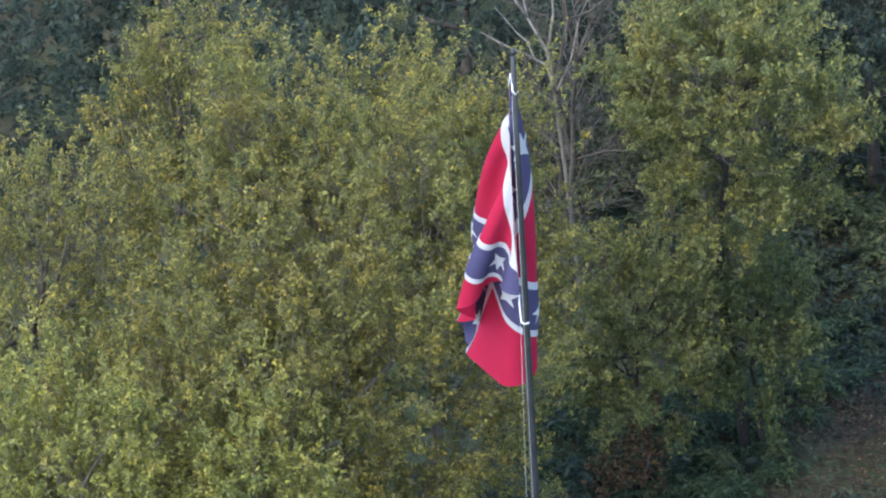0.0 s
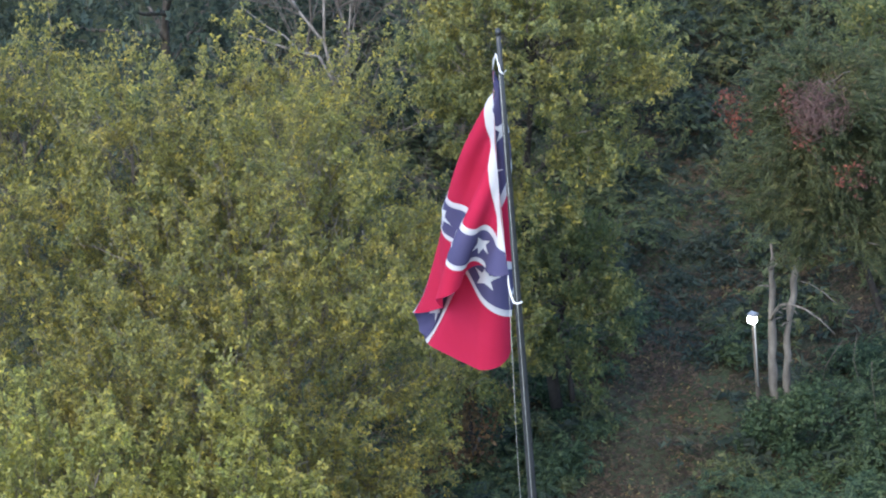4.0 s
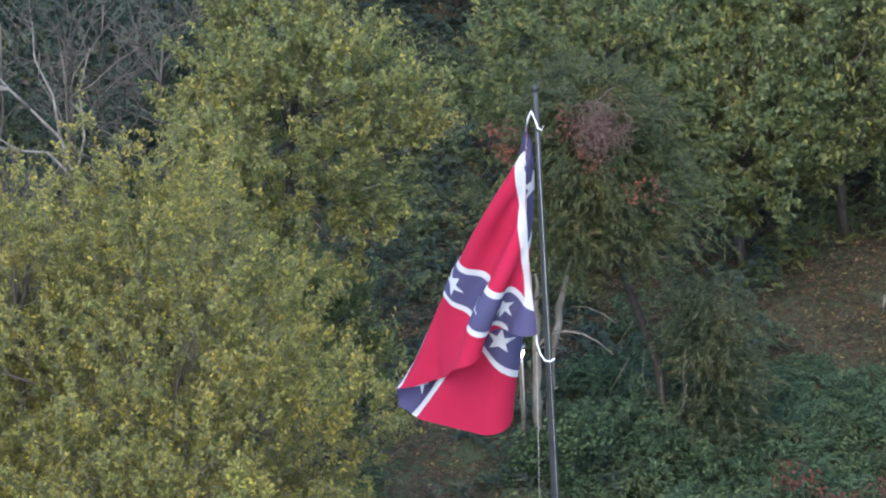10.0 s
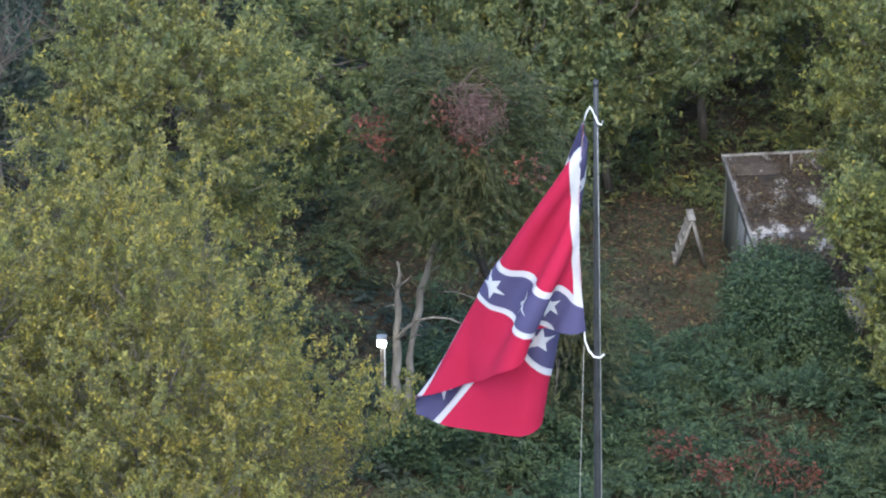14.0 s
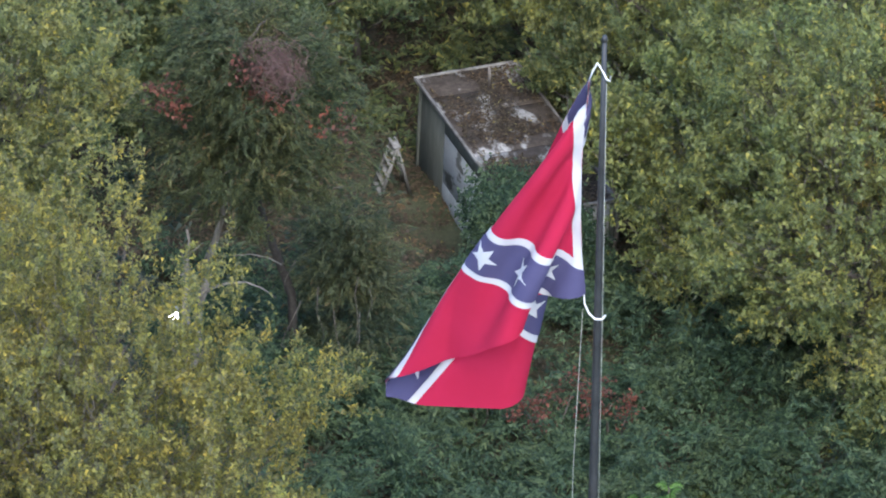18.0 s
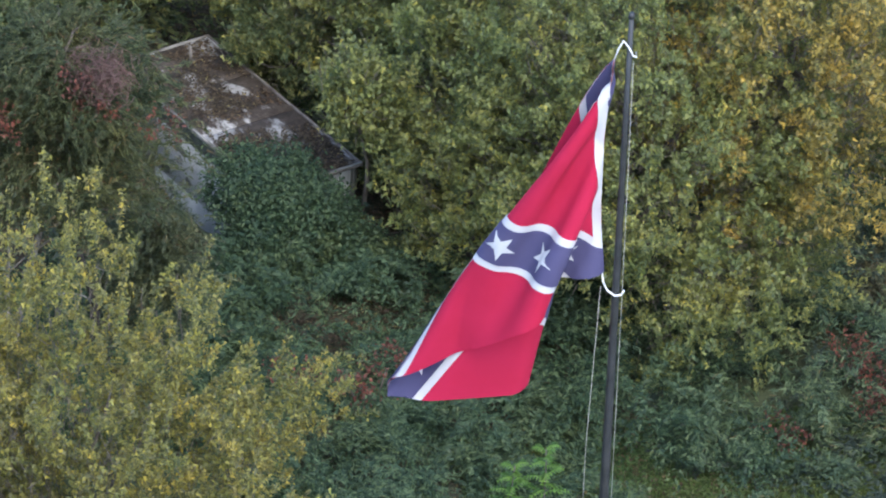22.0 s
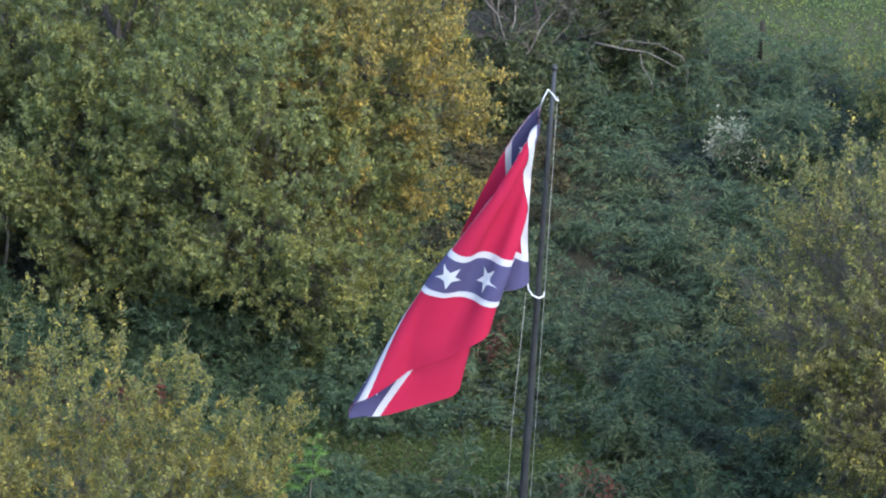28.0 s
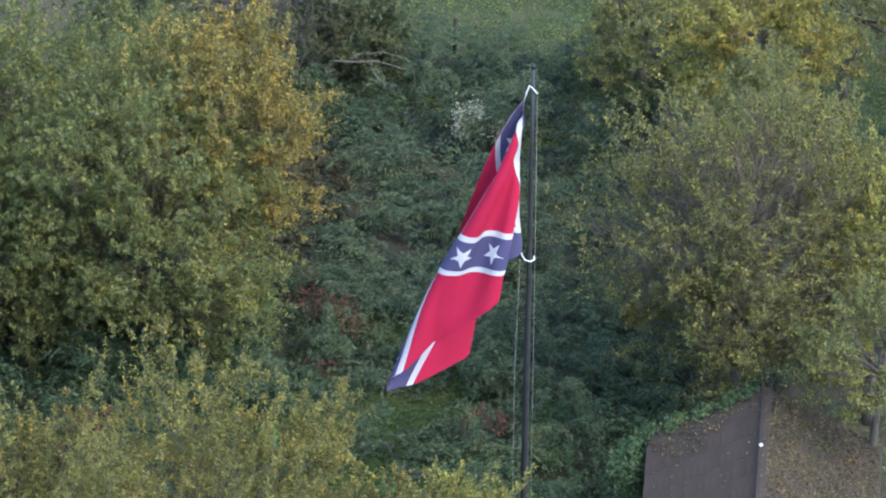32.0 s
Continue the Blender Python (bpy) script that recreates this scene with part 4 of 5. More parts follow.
# ---- the box-shaped shed and its stepladder ----
def shed():
    z0, z1 = -3.35, -0.5
    ob = empty("storage_shed", "old box-shaped shed with a rusty leaf-strewn white roof", "shed", at=(0.66, 29.75, z0))
    ob.rotation_euler = (radians(-5.5), radians(4.0), math.atan2(0.297, 0.955))
    w, l, h = 2.3, 6.2, z1 - z0
    wall, nt, p = start_material("peeling_white_paint_over_grey", 0.8)
    peel = noise_fac(nt, 1.6, 5.0, 0.62, stretch=(1, 0.6, 1))
    fine = noise_fac(nt, 11.0, 4.0)
    flakes = ramp(nt, peel, [(0.4, (0.14, 0.14, 0.12)), (0.45, (0.52, 0.52, 0.5))])
    nt.links.new(mixcol(nt, 0.4, flakes, ramp(nt, fine, [(0.3, (0.2, 0.2, 0.18)), (0.7, (0.5, 0.5, 0.48))]), "MULTIPLY"), p.inputs["Base Color"])
    grey = plain("weathered_grey_siding", (0.075, 0.08, 0.066), (0.135, 0.14, 0.118), 3.0, 0.85, 0.2, stretch=(1, 1, 0.3))
    white = plain("chalky_white_siding", (0.22, 0.23, 0.22), (0.42, 0.43, 0.42), 2.2, 0.8, 0.2, stretch=(1, 1, 0.4))
    # long walls: bare grey sheet at the far end, peeling white below a grey strip towards the front
    spans = [(l / 2 - 1.5, l / 2, 0, 1, grey), (-l / 2, l / 2 - 1.5, 0.84, 1, grey), (l / 2 - 4.3, l / 2 - 1.5, 0.36, 0.84, wall), (-l / 2, l / 2 - 4.3, 0.36, 0.84, white), (-l / 2, l / 2 - 1.5, 0, 0.36, white)]
    for side in (-1, 1):
        for y0, y1, f0, f1, mat in spans:
            bm = bmesh.new()
            box(bm, (0.05, y1 - y0 - 0.008, (h - 0.1) * (f1 - f0) - 0.008), (side * (w / 2 - 0.03), (y0 + y1) / 2, (h - 0.1) * (f0 + f1) / 2), bevel=0.006)
            part("siding_panel", bm, mat if side < 0 else grey, ob)
    for end in (-1, 1):
        for k in range(4):
            bm = bmesh.new()
            a = (w - 0.14) / 4
            box(bm, (a - 0.012, 0.05, h - 0.1), (-w / 2 + 0.07 + a * (k + 0.5), end * (l / 2 - 0.03), h / 2), bevel=0.008)
            part("end_panel", bm, white if end < 0 else grey, ob)
    for sx in (-1, 1):
        for sy in (-1, 1):
            bm = bmesh.new()
            box(bm, (0.09, 0.09, h), (sx * w / 2, sy * l / 2, h / 2), bevel=0.012)
            part("corner_post", bm, grey, ob)
    roof, nt, p = start_material("rusty_white_sheet_roof", 0.75)
    brown = ramp(nt, noise_fac(nt, 5.0, 6.0, 0.7), [(0.3, (0.038, 0.03, 0.023)), (0.5, (0.066, 0.052, 0.04)), (0.72, (0.11, 0.09, 0.072))])
    flake = ramp(nt, noise_fac(nt, 1.1, 8.0, 0.66, stretch=(1.5, 0.8, 1)), [(0.52, (0, 0, 0)), (0.6, (1, 1, 1))])
    rust = mixcol(nt, flake, brown, (0.36, 0.35, 0.325))
    nt.links.new(mixcol(nt, 0.5, rust, ramp(nt, noise_fac(nt, 14.0, 4.0), [(0.3, (0.45, 0.4, 0.36)), (0.65, (1, 1, 1))]), "MULTIPLY"), p.inputs["Base Color"])
    rusty = plain("rusty_dark_trim", (0.07, 0.055, 0.045), (0.2, 0.18, 0.155), 2.5)
    trim = plain("weathered_pale_trim", (0.085, 0.075, 0.062), (0.28, 0.27, 0.245), 2.2)
    for k in range(7):
        bm = bmesh.new()
        a = (l + 0.16) / 7
        box(bm, (w + 0.2, a - 0.012, 0.05), (0, -l / 2 - 0.08 + a * (k + 0.5), h + 0.02), bevel=0.01)
        part("roof_sheet", bm, roof, ob)
    for sx in (-1, 1):
        bm = bmesh.new()
        box(bm, (0.07, l + 0.24, 0.09), (sx * (w / 2 + 0.12), 0, h + 0.03), bevel=0.012)
        part("roof_trim", bm, trim if sx < 0 else rusty, ob)
    for sy in (-1, 1):
        bm = bmesh.new()
        box(bm, (w + 0.3, 0.07, 0.1), (0, sy * (l / 2 + 0.11), h + 0.035), bevel=0.012)
        part("roof_trim", bm, trim, ob)
    bm = bmesh.new()
    tube(bm, [(0.25, l / 2 - 0.75, h), (0.24, l / 2 - 0.74, h + 0.3), (0.22, l / 2 - 0.72, h + 0.55)], [0.04, 0.038, 0.036], 8)
    part("vent_pipe", bm, rusty, ob, "thin rusty vent pipe")
    # leaves lying on the roof
    m = 10000
    x, y = rng.uniform(-w / 2, w / 2, m), rng.uniform(-l / 2, l / 2, m)
    keep = np.array([noise.noise((a * 0.8 + 3, b * 0.8, 4.0)) for a, b in zip(x, y)]) > -0.08 + 0.05 * y + rng.uniform(-0.25, 0.25, m)
    lf = new("leaf_litter", leaf_mesh("leaf_litter", np.stack([x, y, np.full(m, h + 0.065) + rng.uniform(0, 0.03, m)], 1)[keep], 0.085, LEAF_LITTER, 3.0))
    lf.parent = ob
    tagged(lf, "brown leaves lying on the roof", kind="stuff")


shed()


def stepladder():
    x, y = -2.0, 31.2
    z0 = float(ground_z(x, y))
    ob = empty("stepladder", "weathered wooden stepladder standing open by the shed", "ladder", at=(x, y, z0))
    ob.rotation_euler = (0, 0, radians(-75))
    wood = plain("weathered_grey_wood", (0.15, 0.143, 0.125), (0.28, 0.265, 0.24), 7.0, 0.85, 0.3)
    h = 1.4
    for side in (-1, 1):
        for lean, nm in ((0.42, "front_rail"), (-0.34, "back_leg")):
            bm = bmesh.new()
            tube(bm, [(side * 0.26, -lean, 0), (side * 0.19, 0.02, h)], [0.045, 0.04], 4)
            part(nm, bm, wood, ob)
    for k in range(5):
        s = (k + 0.7) / 5.4
        bm = bmesh.new()
        box(bm, (0.52 - 0.14 * s, 0.12, 0.035), (0, -0.42 * (1 - s), h * s), bevel=0.006)
        part("step", bm, wood, ob)
    bm = bmesh.new()
    box(bm, (0.44, 0.18, 0.04), (0, 0.02, h + 0.02), bevel=0.006)
    part("top_board", bm, wood, ob)
    bm = bmesh.new()
    box(bm, (0.5, 0.03, 0.06), (0, 0.2, 0.6), bevel=0.006)
    part("brace", bm, wood, ob)


stepladder()

# a fence post in the far scrub
post = empty("fence_post", "dark wooden fence post in the far grass", "post", at=(28.2, 26.4, float(ground_z(28.2, 26.4)) - 0.05))
bm = bmesh.new()
tube(bm, [(0, 0, 0), (0.01, 0, 0.8), (0, 0.01, 1.5)], [0.075, 0.07, 0.06], 8)
part("shaft", bm, BARK_DARK, post)


# ---- the house whose brown gable roof shows below the trees ----
def house():
    ob = empty("house", "house with a brown shingled gable roof under trees", "house", at=(12.75, 0.9, 0.0))
    ob.rotation_euler = (0, 0, math.atan2(-0.6, -0.8))
    half, length, eave, top = 3.55, 9.0, 2.9, 5.0
    z0 = -1.2
    wallm = plain("dull_cream_siding", (0.4, 0.38, 0.33), (0.5, 0.48, 0.42), 3.0)
    for s in (-1, 1):
        bm = bmesh.new()
        box(bm, (length - 0.8, 0.16, eave - z0), (length / 2, s * (half - 0.35), (eave + z0) / 2))
        part("wall", bm, wallm, ob)
    for x in (0.35, length - 0.35):
        bm = bmesh.new()
        v = [bm.verts.new((x + d, y, z)) for d in (-0.08, 0.08) for y, z in ((-half + 0.35, z0), (half - 0.35, z0), (half - 0.35, eave), (0, top - 0.2), (-half + 0.35, eave))]
        bm.faces.new(v[:5][::-1])
        bm.faces.new(v[5:])
        for k in range(5):
            bm.faces.new((v[k], v[(k + 1) % 5], v[5 + (k + 1) % 5], v[5 + k]))
        part("gable_wall", bm, wallm, ob)
    deck = plain("roof_deck", (0.05, 0.04, 0.035), (0.08, 0.065, 0.055), 3.0)
    sh, nt, p = start_material("brown_asphalt_shingle", 0.9)
    info = nt.nodes.new("ShaderNodeObjectInfo")
    tone = ramp(nt, info.outputs["Random"], [(0.0, (0.062, 0.051, 0.042)), (1.0, (0.076, 0.062, 0.05))])
    worn = ramp(nt, noise_fac(nt, 0.7, 5.0, 0.6), [(0.35, (0.72, 0.74, 0.78)), (0.65, (1.15, 1.0, 0.95))])
    grit = ramp(nt, noise_fac(nt, 40.0, 3.0), [(0.3, (0.75, 0.75, 0.75)), (0.7, (1.2, 1.2, 1.2))])
    nt.links.new(mixcol(nt, 1.0, mixcol(nt, 1.0, tone, worn, "MULTIPLY"), grit, "MULTIPLY"), p.inputs["Base Color"])
    slope = math.atan2(top - eave, half)
    run = math.hypot(half, top - eave)
    for s in (-1, 1):
        t = Matrix.Translation((0, 0, top)) @ Matrix.Rotation(-s * slope, 4, "X")
        bm = bmesh.new()
        box(bm, (length, run, 0.1), t @ Vector((length / 2, s * run / 2, -0.06)), Matrix.Rotation(-s * slope, 4, "X"))
        slab = part("roof", bm, deck, ob, "brown shingled roof slope")
        rows, cols = 17, 9
        mesh = None
        for r in range(rows):
            for c in range(cols):
                a = length / cols
                if mesh is None:
                    bm = bmesh.new()
                    box(bm, (a - 0.006, run / rows * 1.2, 0.03), (0, 0, 0))
                    mesh = bpy.data.meshes.new("shingle")
                    bm.to_mesh(mesh)
                    bm.free()
                    mesh.materials.append(sh)
                o = new("shingle", mesh)
                o.parent = slab
                o.matrix_basis = t @ Matrix.Translation((a * (c + 0.5) + 0, s * run * (r + 0.5) / rows, 0.015)) @ Matrix.Rotation(s * 0.025, 4, "X")
    bm = bmesh.new()
    box(bm, (length, 0.3, 0.05), (length / 2, 0, top + 0.03), bevel=0.01)
    part("ridge_cap", bm, sh, ob)
    for s in (-1, 1):
        bm = bmesh.new()
        box(bm, (length, 0.1, 0.14), (length / 2, s * (half + 0.02), eave - 0.08), bevel=0.01)
        part("gutter", bm, plain("brown_gutter", (0.05, 0.042, 0.038), (0.085, 0.07, 0.062)), ob)
    # yellow leaves dropped on the roof, thicker on the shaded slope
    m = 13000
    x = rng.uniform(0, length, m)
    u = rng.uniform(-1, 1, m)
    keep = rng.random(m) < np.where(u < 0, 0.02, 0.95) + np.where(x < 1.3 + 0.6 * np.sin(u * 7), 0.3, 0)
    x, u = x[keep], u[keep]
    at = np.stack([x, u * half, top - np.abs(u) * (top - eave) + 0.06 + rng.uniform(0, 0.03, len(x))], 1)
    lf = new("leaf_litter", leaf_mesh("leaf_litter", at, 0.115, LEAF_ROOF, 2.0))
    lf.parent = ob
    tagged(lf, "yellow-brown leaves lying on the roof", kind="stuff")


house()


# overhead service wires above the house
def wires():
    ob = empty("service_wires", "pair of dark overhead wires with a pale clamp", "wire", at=(13.4, 1.5, 5.3))
    dark = plain("black_cable", (0.02, 0.02, 0.02), (0.05, 0.05, 0.05), rough=0.5)
    for k in (0, 1):
        bm = bmesh.new()
        tube(bm, [(s * -13.0 + k * 0.12, s * -9.75 - k * 0.16, 0.2 - 1.0 * s * (1 - s) + 0.8 * s) for s in np.linspace(0, 1, 12)], [0.018] * 12, 5)
        part("wire", bm, dark, ob)
    bm = bmesh.new()
    box(bm, (0.12, 0.1, 0.09), (-3.4, -2.6, 0.22), bevel=0.02)
    part("clamp", bm, plain("pale_porcelain", (0.7, 0.68, 0.6), (0.85, 0.83, 0.75), rough=0.4), ob)


wires()


# ---- the flagpole ----
POLE_TOP = 25.35


def flagpole():
    z0 = float(ground_z(0, 0)) - 0.1
    ob = empty("flagpole", "very tall dark steel flagpole tapering to its top", "flagpole", at=(0, 0, z0))
    steel = plain("dark_painted_steel", (0.035, 0.038, 0.04), (0.06, 0.062, 0.065), 2.0, 0.45, metal=0.3)
    rope = plain("white_rope", (0.38, 0.38, 0.34), (0.5, 0.5, 0.46), 30.0)
    brass = plain("white_coated_hook", (0.65, 0.65, 0.65), (0.8, 0.8, 0.8), 8.0, 0.4)
    bm = bmesh.new()
    hs = np.array([0, 6, 12, 18.3, 22, POLE_TOP]) - z0
    hs[0] = 0
    tube(bm, [(0, 0, h) for h in hs], [0.132, 0.118, 0.102, 0.08, 0.066, 0.052], 20)
    part("shaft", bm, steel, ob)
    bm = bmesh.new()
    bmesh.ops.create_cone(bm, cap_ends=True, segments=20, radius1=0.34, radius2=0.3, depth=0.25, matrix=Matrix.Translation((0, 0, 0.2)))
    part("base_collar", bm, steel, ob)
    bm = bmesh.new()
    bmesh.ops.create_cone(bm, cap_ends=True, segments=16, radius1=0.075, radius2=0.05, depth=0.12, matrix=Matrix.Translation((0, 0, POLE_TOP - z0 + 0.03)))
    part("truck", bm, steel, ob, "dark pole-top truck")
    hooks = ([(-0.29, 0.09, 24.22), (-0.22, 0.06, 24.5), (-0.13, 0.03, 24.72), (-0.04, -0.03, 24.6), (0.05, -0.1, 24.4), (0.13, -0.08, 24.34), (0.14, 0.0, 24.4)],
             [(-0.29, 0.09, 18.74), (-0.27, 0.06, 18.45), (-0.18, 0.0, 18.24), (-0.05, -0.1, 18.16), (0.08, -0.13, 18.18), (0.16, -0.05, 18.22)])
    for pts in hooks:
        bm = bmesh.new()
        tube(bm, [(x, y, z - z0) for x, y, z in pts], [0.012] + [0.022] * (len(pts) - 1), 6)
        part("snap_hook", bm, brass, ob)
    bm = bmesh.new()
    tube(bm, [(0.05, -0.13, 24.3 - z0), (0.09, -0.15, 18 - z0), (0.14, -0.2, 1.4)], [0.005, 0.005, 0.005], 5)
    part("halyard", bm, rope, ob, "thin pale halyard rope along the pole")
    bm = bmesh.new()
    tube(bm, [(-0.3, 0.1, 18.3 - z0), (-0.42, 0.12, 14 - z0), (-0.42, 0.08, 8 - z0), (-0.2, 0.0, 1.3)], [0.0048] * 4, 5)
    part("halyard", bm, rope, ob, "thin slack halyard rope beside the pole")


flagpole()


# ---- the flag: cloth that hangs from its header in a light breeze ----
HOIST, FLY, CREASE = 5.5356, 6.983, 0.6
WIND = np.array([-0.9602, 0.2792, 0.0])


def drape(nu=52, nv=34, steps=104):
    """Lets a pinned sheet of cloth fall from its top corner, the upper fly folded behind; returns points [fly][hoist]."""
    u, v = np.linspace(0, 1, nu), np.linspace(0, 1, nv)
    side = np.array([-WIND[1], WIND[0], 0.0])
    foot = np.array([-0.28, 0.09, 18.72])
    head = foot + np.array([0, 0, HOIST])
    a, b = np.meshgrid(u, 1 - v, indexing="ij")
    lean = radians(19.56)
    down = WIND * math.sin(lean) - np.array([0, 0, math.cos(lean)])
    inward = -WIND * math.cos(lean) - np.array([0, 0, math.sin(lean)])
    tip = head + down * math.hypot(CREASE * FLY, HOIST)
    corner = head + down * 4.681 + inward * 2.659 - side * 2.334
    near = head + (b - a / CREASE)[..., None] * (foot - head) + (a / CREASE)[..., None] * (tip - head)
    behind = head + (a - b * CREASE)[..., None] * (corner - head) + b[..., None] * (tip - head)
    p = np.where((b * CREASE >= a)[..., None], near, behind)
    p = p + side * (1.462 * np.sin(np.pi * a) * np.clip(b * CREASE - a, 0, 1) + 0.12 * np.sin(a * 9 + b * 5) * np.clip(a * 4, 0, 1))[..., None]
    pin = foot + v[:, None] * np.array([0, 0, HOIST]) + np.array([-0.12, 0.04, 0.0]) * np.sin(v * math.pi)[:, None]
    p[0] = pin
    fold = a - b * CREASE
    old = p.copy()
    du, dv = FLY / (nu - 1), HOIST / (nv - 1)
    dd = math.hypot(du, dv)
    full, head_, tail_ = slice(None), slice(0, -1), slice(1, None)
    pairs = [((head_, full), (tail_, full), du, 0.5), ((full, head_), (full, tail_), dv, 0.5), ((head_, head_), (tail_, tail_), dd, 0.5), ((head_, tail_), (tail_, head_), dd, 0.5)]
    for k, stiff in ((2, 0.12), (4, 0.03)):
        pairs.append(((slice(0, -k), full), (slice(k, None), full), k * du, stiff))
        pairs.append(((full, slice(0, -k)), (full, slice(k, None)), k * dv, stiff))
    h = 0.03
    for _ in range(steps):
        nrm = np.cross(np.gradient(p, axis=0), np.gradient(p, axis=1))
        nrm /= np.linalg.norm(nrm, axis=2, keepdims=True) + 1e-9
        acc = WIND * 3.033 + np.array([0, 0, -9.8]) + (nrm @ (WIND + side * 1.61))[..., None] * nrm
        vel = (p - old) * 0.95
        old = p.copy()
        p = p + vel + acc * h * h
        for _ in range(22):
            for i, j, rest, stiff in pairs:
                d = p[j] - p[i]
                ln = np.linalg.norm(d, axis=2, keepdims=True) + 1e-9
                c = d * (1 - rest / ln) * stiff * 0.5
                if stiff < 0.1:
                    c = c * (ln < rest)
                p[i] += c
                p[j] -= c
            p[0] = pin
        # the folded part stays behind the front part
        depth = (p - head) @ side
        p = p - side * (np.clip(depth + 0.24 * np.clip(fold * 12, 0, 1), 0, None) * (fold > 0.01))[..., None]
        p = p + side * (np.clip(-depth, 0, None) * (fold < -0.01) * (a > 0.02))[..., None]
        p[0] = pin
    return p


def flag():
    sheet = drape()
    nu, nv = 139, 94
    cu, cv = np.linspace(0, 1, nu), np.linspace(0, 1, nv)

    def resample(a, n, axis):
        a = np.moveaxis(a, axis, 0)
        m = len(a)
        s = np.linspace(0, m - 1, n)
        i = np.clip(s.astype(int), 0, m - 2)
        t = (s - i)[:, None, None]
        p0, p1, p2, p3 = a[np.clip(i - 1, 0, m - 1)], a[i], a[i + 1], a[np.clip(i + 2, 0, m - 1)]
        r = 0.5 * (2 * p1 + (p2 - p0) * t + (2 * p0 - 5 * p1 + 4 * p2 - p3) * t**2 + (3 * p1 - p0 - 3 * p2 + p3) * t**3)
        return np.moveaxis(r, 0, axis)

    sheet = resample(resample(sheet, nu, 0), nv, 1)
    nrm = np.cross(np.gradient(sheet, axis=0), np.gradient(sheet, axis=1))
    nrm /= np.linalg.norm(nrm, axis=2, keepdims=True) + 1e-9

    def on_cloth(a, b, off):
        """The place on the cloth a metres along the fly and b up the hoist, off metres in front of it."""
        x, y = np.clip(a / FLY, 0, 1) * (nu - 1), np.clip(b / HOIST, 0, 1) * (nv - 1)
        i, j = np.clip(x.astype(int), 0, nu - 2), np.clip(y.astype(int), 0, nv - 2)
        s, t = (x - i)[:, None], (y - j)[:, None]

        def mix(g):
            return (g[i, j] * (1 - s) + g[i + 1, j] * s) * (1 - t) + (g[i, j + 1] * (1 - s) + g[i + 1, j + 1] * s) * t

        return mix(sheet) + mix(nrm) * off

    def cloth(name, c0, c1):
        m, nt, p = start_material(name, 0.85)
        weave = noise_fac(nt, 120.0, 2.0)
        soft = noise_fac(nt, 0.9, 4.0)
        nt.links.new(ramp(nt, soft, [(0.3, c0), (0.7, c1)]), p.inputs["Base Color"])
        add_bump(nt, p, weave, 0.15, 0.004)
        tr = nt.nodes.new("ShaderNodeBsdfTranslucent")
        tr.inputs[0].default_value = (*c1, 1)
        mx = nt.nodes.new("ShaderNodeMixShader")
        mx.inputs[0].default_value = 0.25
        nt.links.new(p.outputs[0], mx.inputs[1])
        nt.links.new(tr.outputs[0], mx.inputs[2])
        nt.links.new(mx.outputs[0], nt.nodes["Material Output"].inputs[0])
        return m

    red = cloth("red_bunting", (0.44, 0.015, 0.055), (0.5, 0.02, 0.07))
    white = cloth("white_bunting", (0.58, 0.58, 0.6), (0.66, 0.66, 0.68))
    blue = cloth("faded_navy_bunting", (0.075, 0.07, 0.15), (0.1, 0.092, 0.185))
    ob = empty("flag", "large red battle flag with a starred blue cross, hanging in folds", "flag", at=(0, 0, 18.2))
    base = np.array([0, 0, 18.2])

    def piece(name, verts, faces, mat, label=""):
        o = new(name, quick_mesh(name, verts - base, faces, mat, True))
        o.parent = ob
        return tagged(o, label)

    idx = np.arange(nu * nv).reshape(nu, nv)
    quads = np.stack([idx[:-1, :-1], idx[1:, :-1], idx[1:, 1:], idx[:-1, 1:]], -1).reshape(-1, 4)
    piece("field", sheet.reshape(-1, 3), quads, red, "bright red cloth field")

    def strip(name, fa, fb, rows, cols, off, mat, label):
        """A cloth strip sewn on both faces, given by its metres along fly and hoist over a grid of (s, w)."""
        s, w = np.meshgrid(np.linspace(0, 1, rows), np.linspace(-1, 1, cols), indexing="ij")
        a, b = fa(s, w).ravel(), fb(s, w).ravel()
        k = np.arange(rows * cols).reshape(rows, cols)
        f = np.stack([k[:-1, :-1], k[1:, :-1], k[1:, 1:], k[:-1, 1:]], -1).reshape(-1, 4)
        v = np.concatenate([on_cloth(a, b, off), on_cloth(a, b, -off)])
        piece(name, v, np.concatenate([f, f + rows * cols]), mat, label)

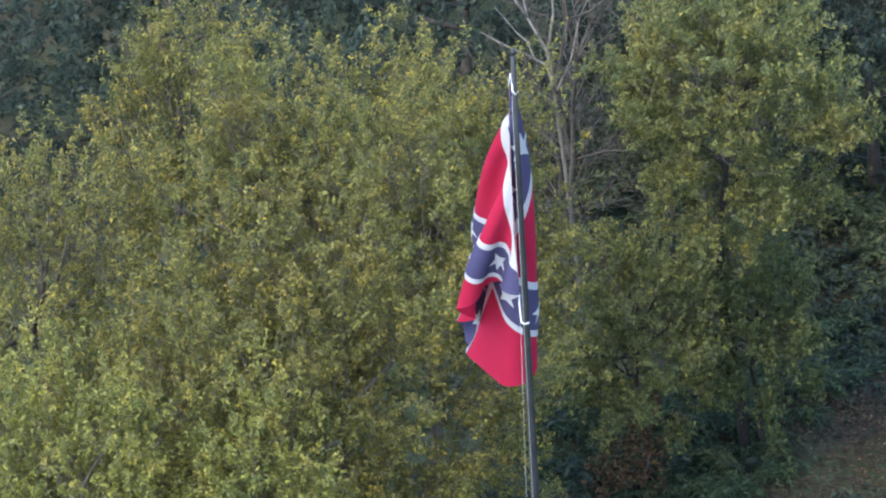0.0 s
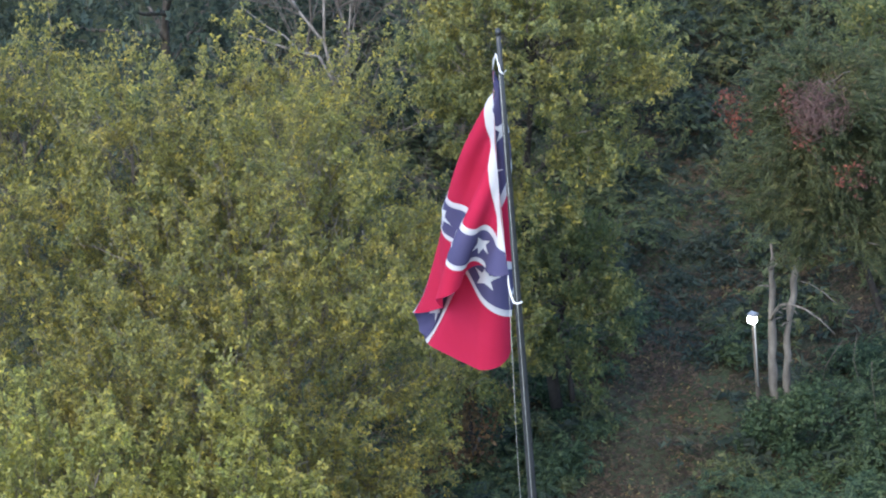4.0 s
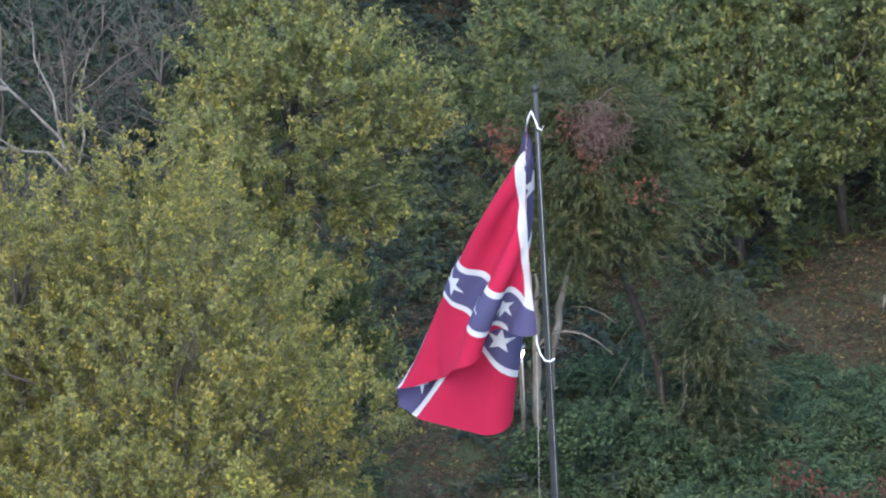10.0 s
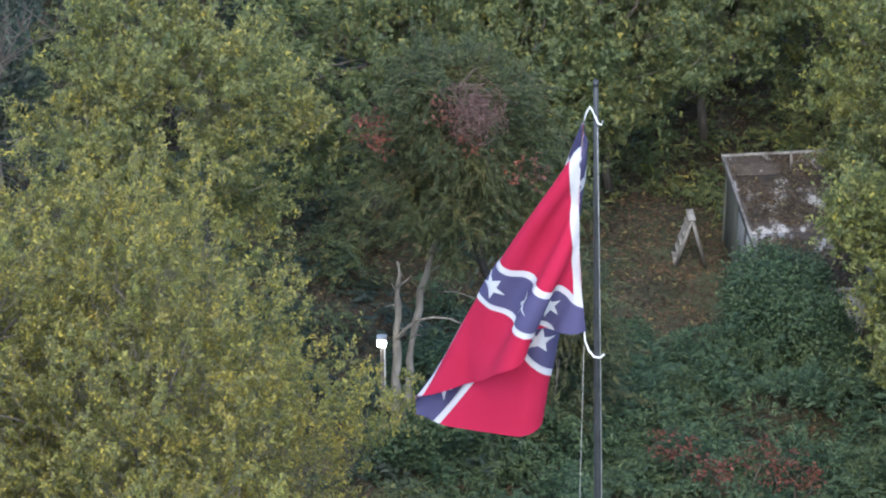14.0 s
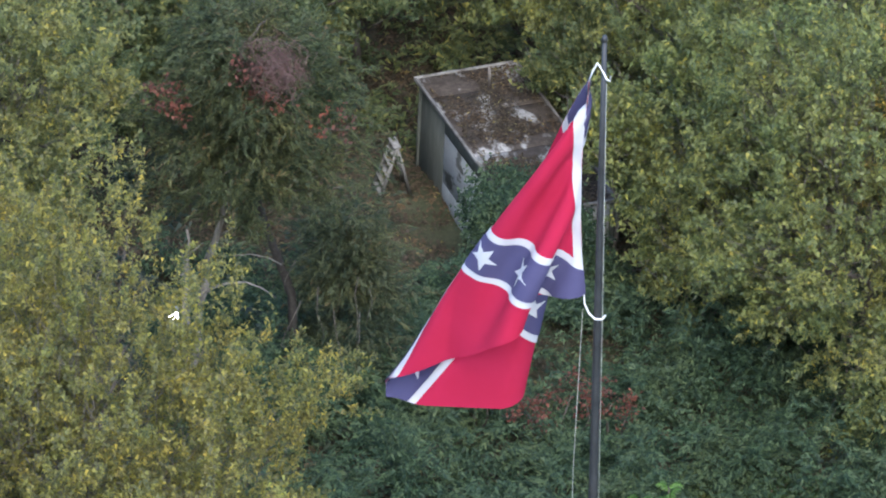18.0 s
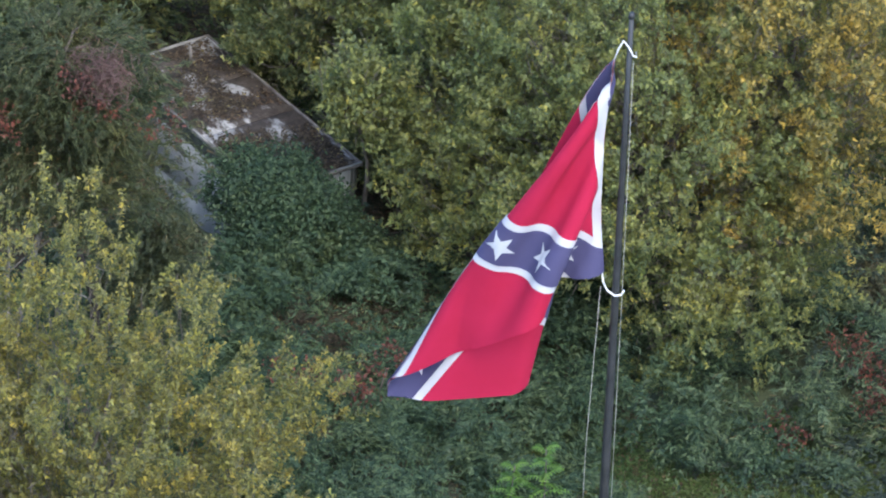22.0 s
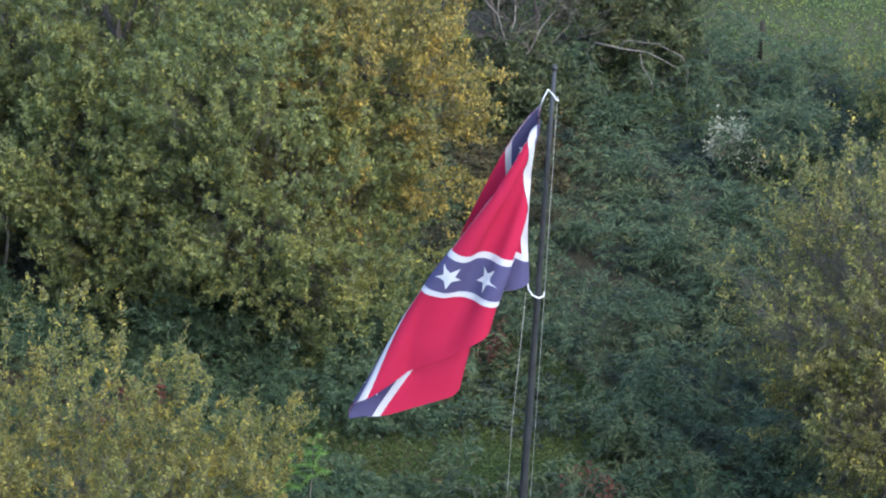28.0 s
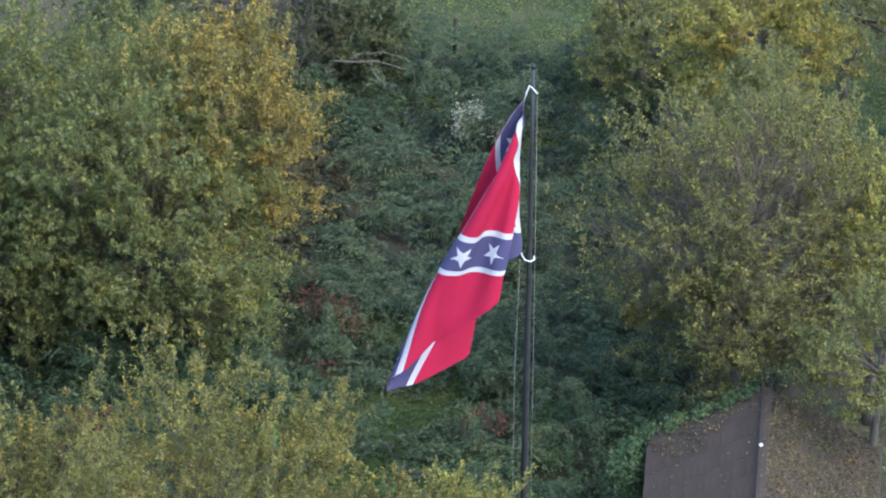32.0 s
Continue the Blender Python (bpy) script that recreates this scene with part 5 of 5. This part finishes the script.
    strip("header", lambda s, w: 0.09 + w * 0.09, lambda s, w: s * HOIST, 90, 5, 0.016, white, "white header band along the hoist")
    diag = math.hypot(FLY, HOIST)
    for sgn in (1, -1):
        ca, sa = FLY / diag, HOIST / diag * sgn

        def fa(s, w, half, ca=ca, sa=sa):
            return s * FLY - sa * w * half

        def fb(s, w, half, ca=ca, sa=sa, sgn=sgn):
            return (s if sgn > 0 else 1 - s) * HOIST + ca * w * half

        strip("white_edging", lambda s, w: fa(s, w, 0.62), lambda s, w: fb(s, w, 0.62), 170, 13, 0.018 + 0.003 * sgn, white, "white edging of the cross")
    for sgn in (1, -1):
        ca, sa = FLY / diag, HOIST / diag * sgn
        strip("blue_band", lambda s, w: s * FLY - sa * w * 0.46, lambda s, w: (s if sgn > 0 else 1 - s) * HOIST + ca * w * 0.46, 170, 11, 0.034 + 0.003 * sgn, blue, "faded navy band of the cross")
    places = [(0.5, 0.5)] + [(0.5 + d * q, 0.5 + d * q * e) for e in (1, -1) for d in (-1, 1) for q in (0.13, 0.255, 0.38)]
    for fu, fv in places:
        a0, b0 = fu * FLY, fv * HOIST
        av, bv, f = [a0], [b0], []
        rings = 4
        for r in range(1, rings + 1):
            for k in range(10):
                rad = (0.34 if k % 2 == 0 else 0.135) * r / rings
                q = math.pi / 2 + k * math.pi / 5
                av.append(a0 + math.cos(q) * rad)
                bv.append(b0 + math.sin(q) * rad)
        for k in range(10):
            f.append((0, 1 + k, 1 + (k + 1) % 10, 1 + (k + 1) % 10))
        tri = np.array([(0, 1 + k, 1 + (k + 1) % 10) for k in range(10)])
        for r in range(rings - 1):
            for k in range(10):
                a, b = 1 + r * 10 + k, 1 + r * 10 + (k + 1) % 10
                tri = np.concatenate([tri, [(a, a + 10, b + 10), (a, b + 10, b)]])
        av, bv = np.array(av), np.array(bv)
        v = np.concatenate([on_cloth(av, bv, 0.052), on_cloth(av, bv, -0.052)])
        piece("star", v, np.concatenate([tri, tri + len(av)]), white)


flag()
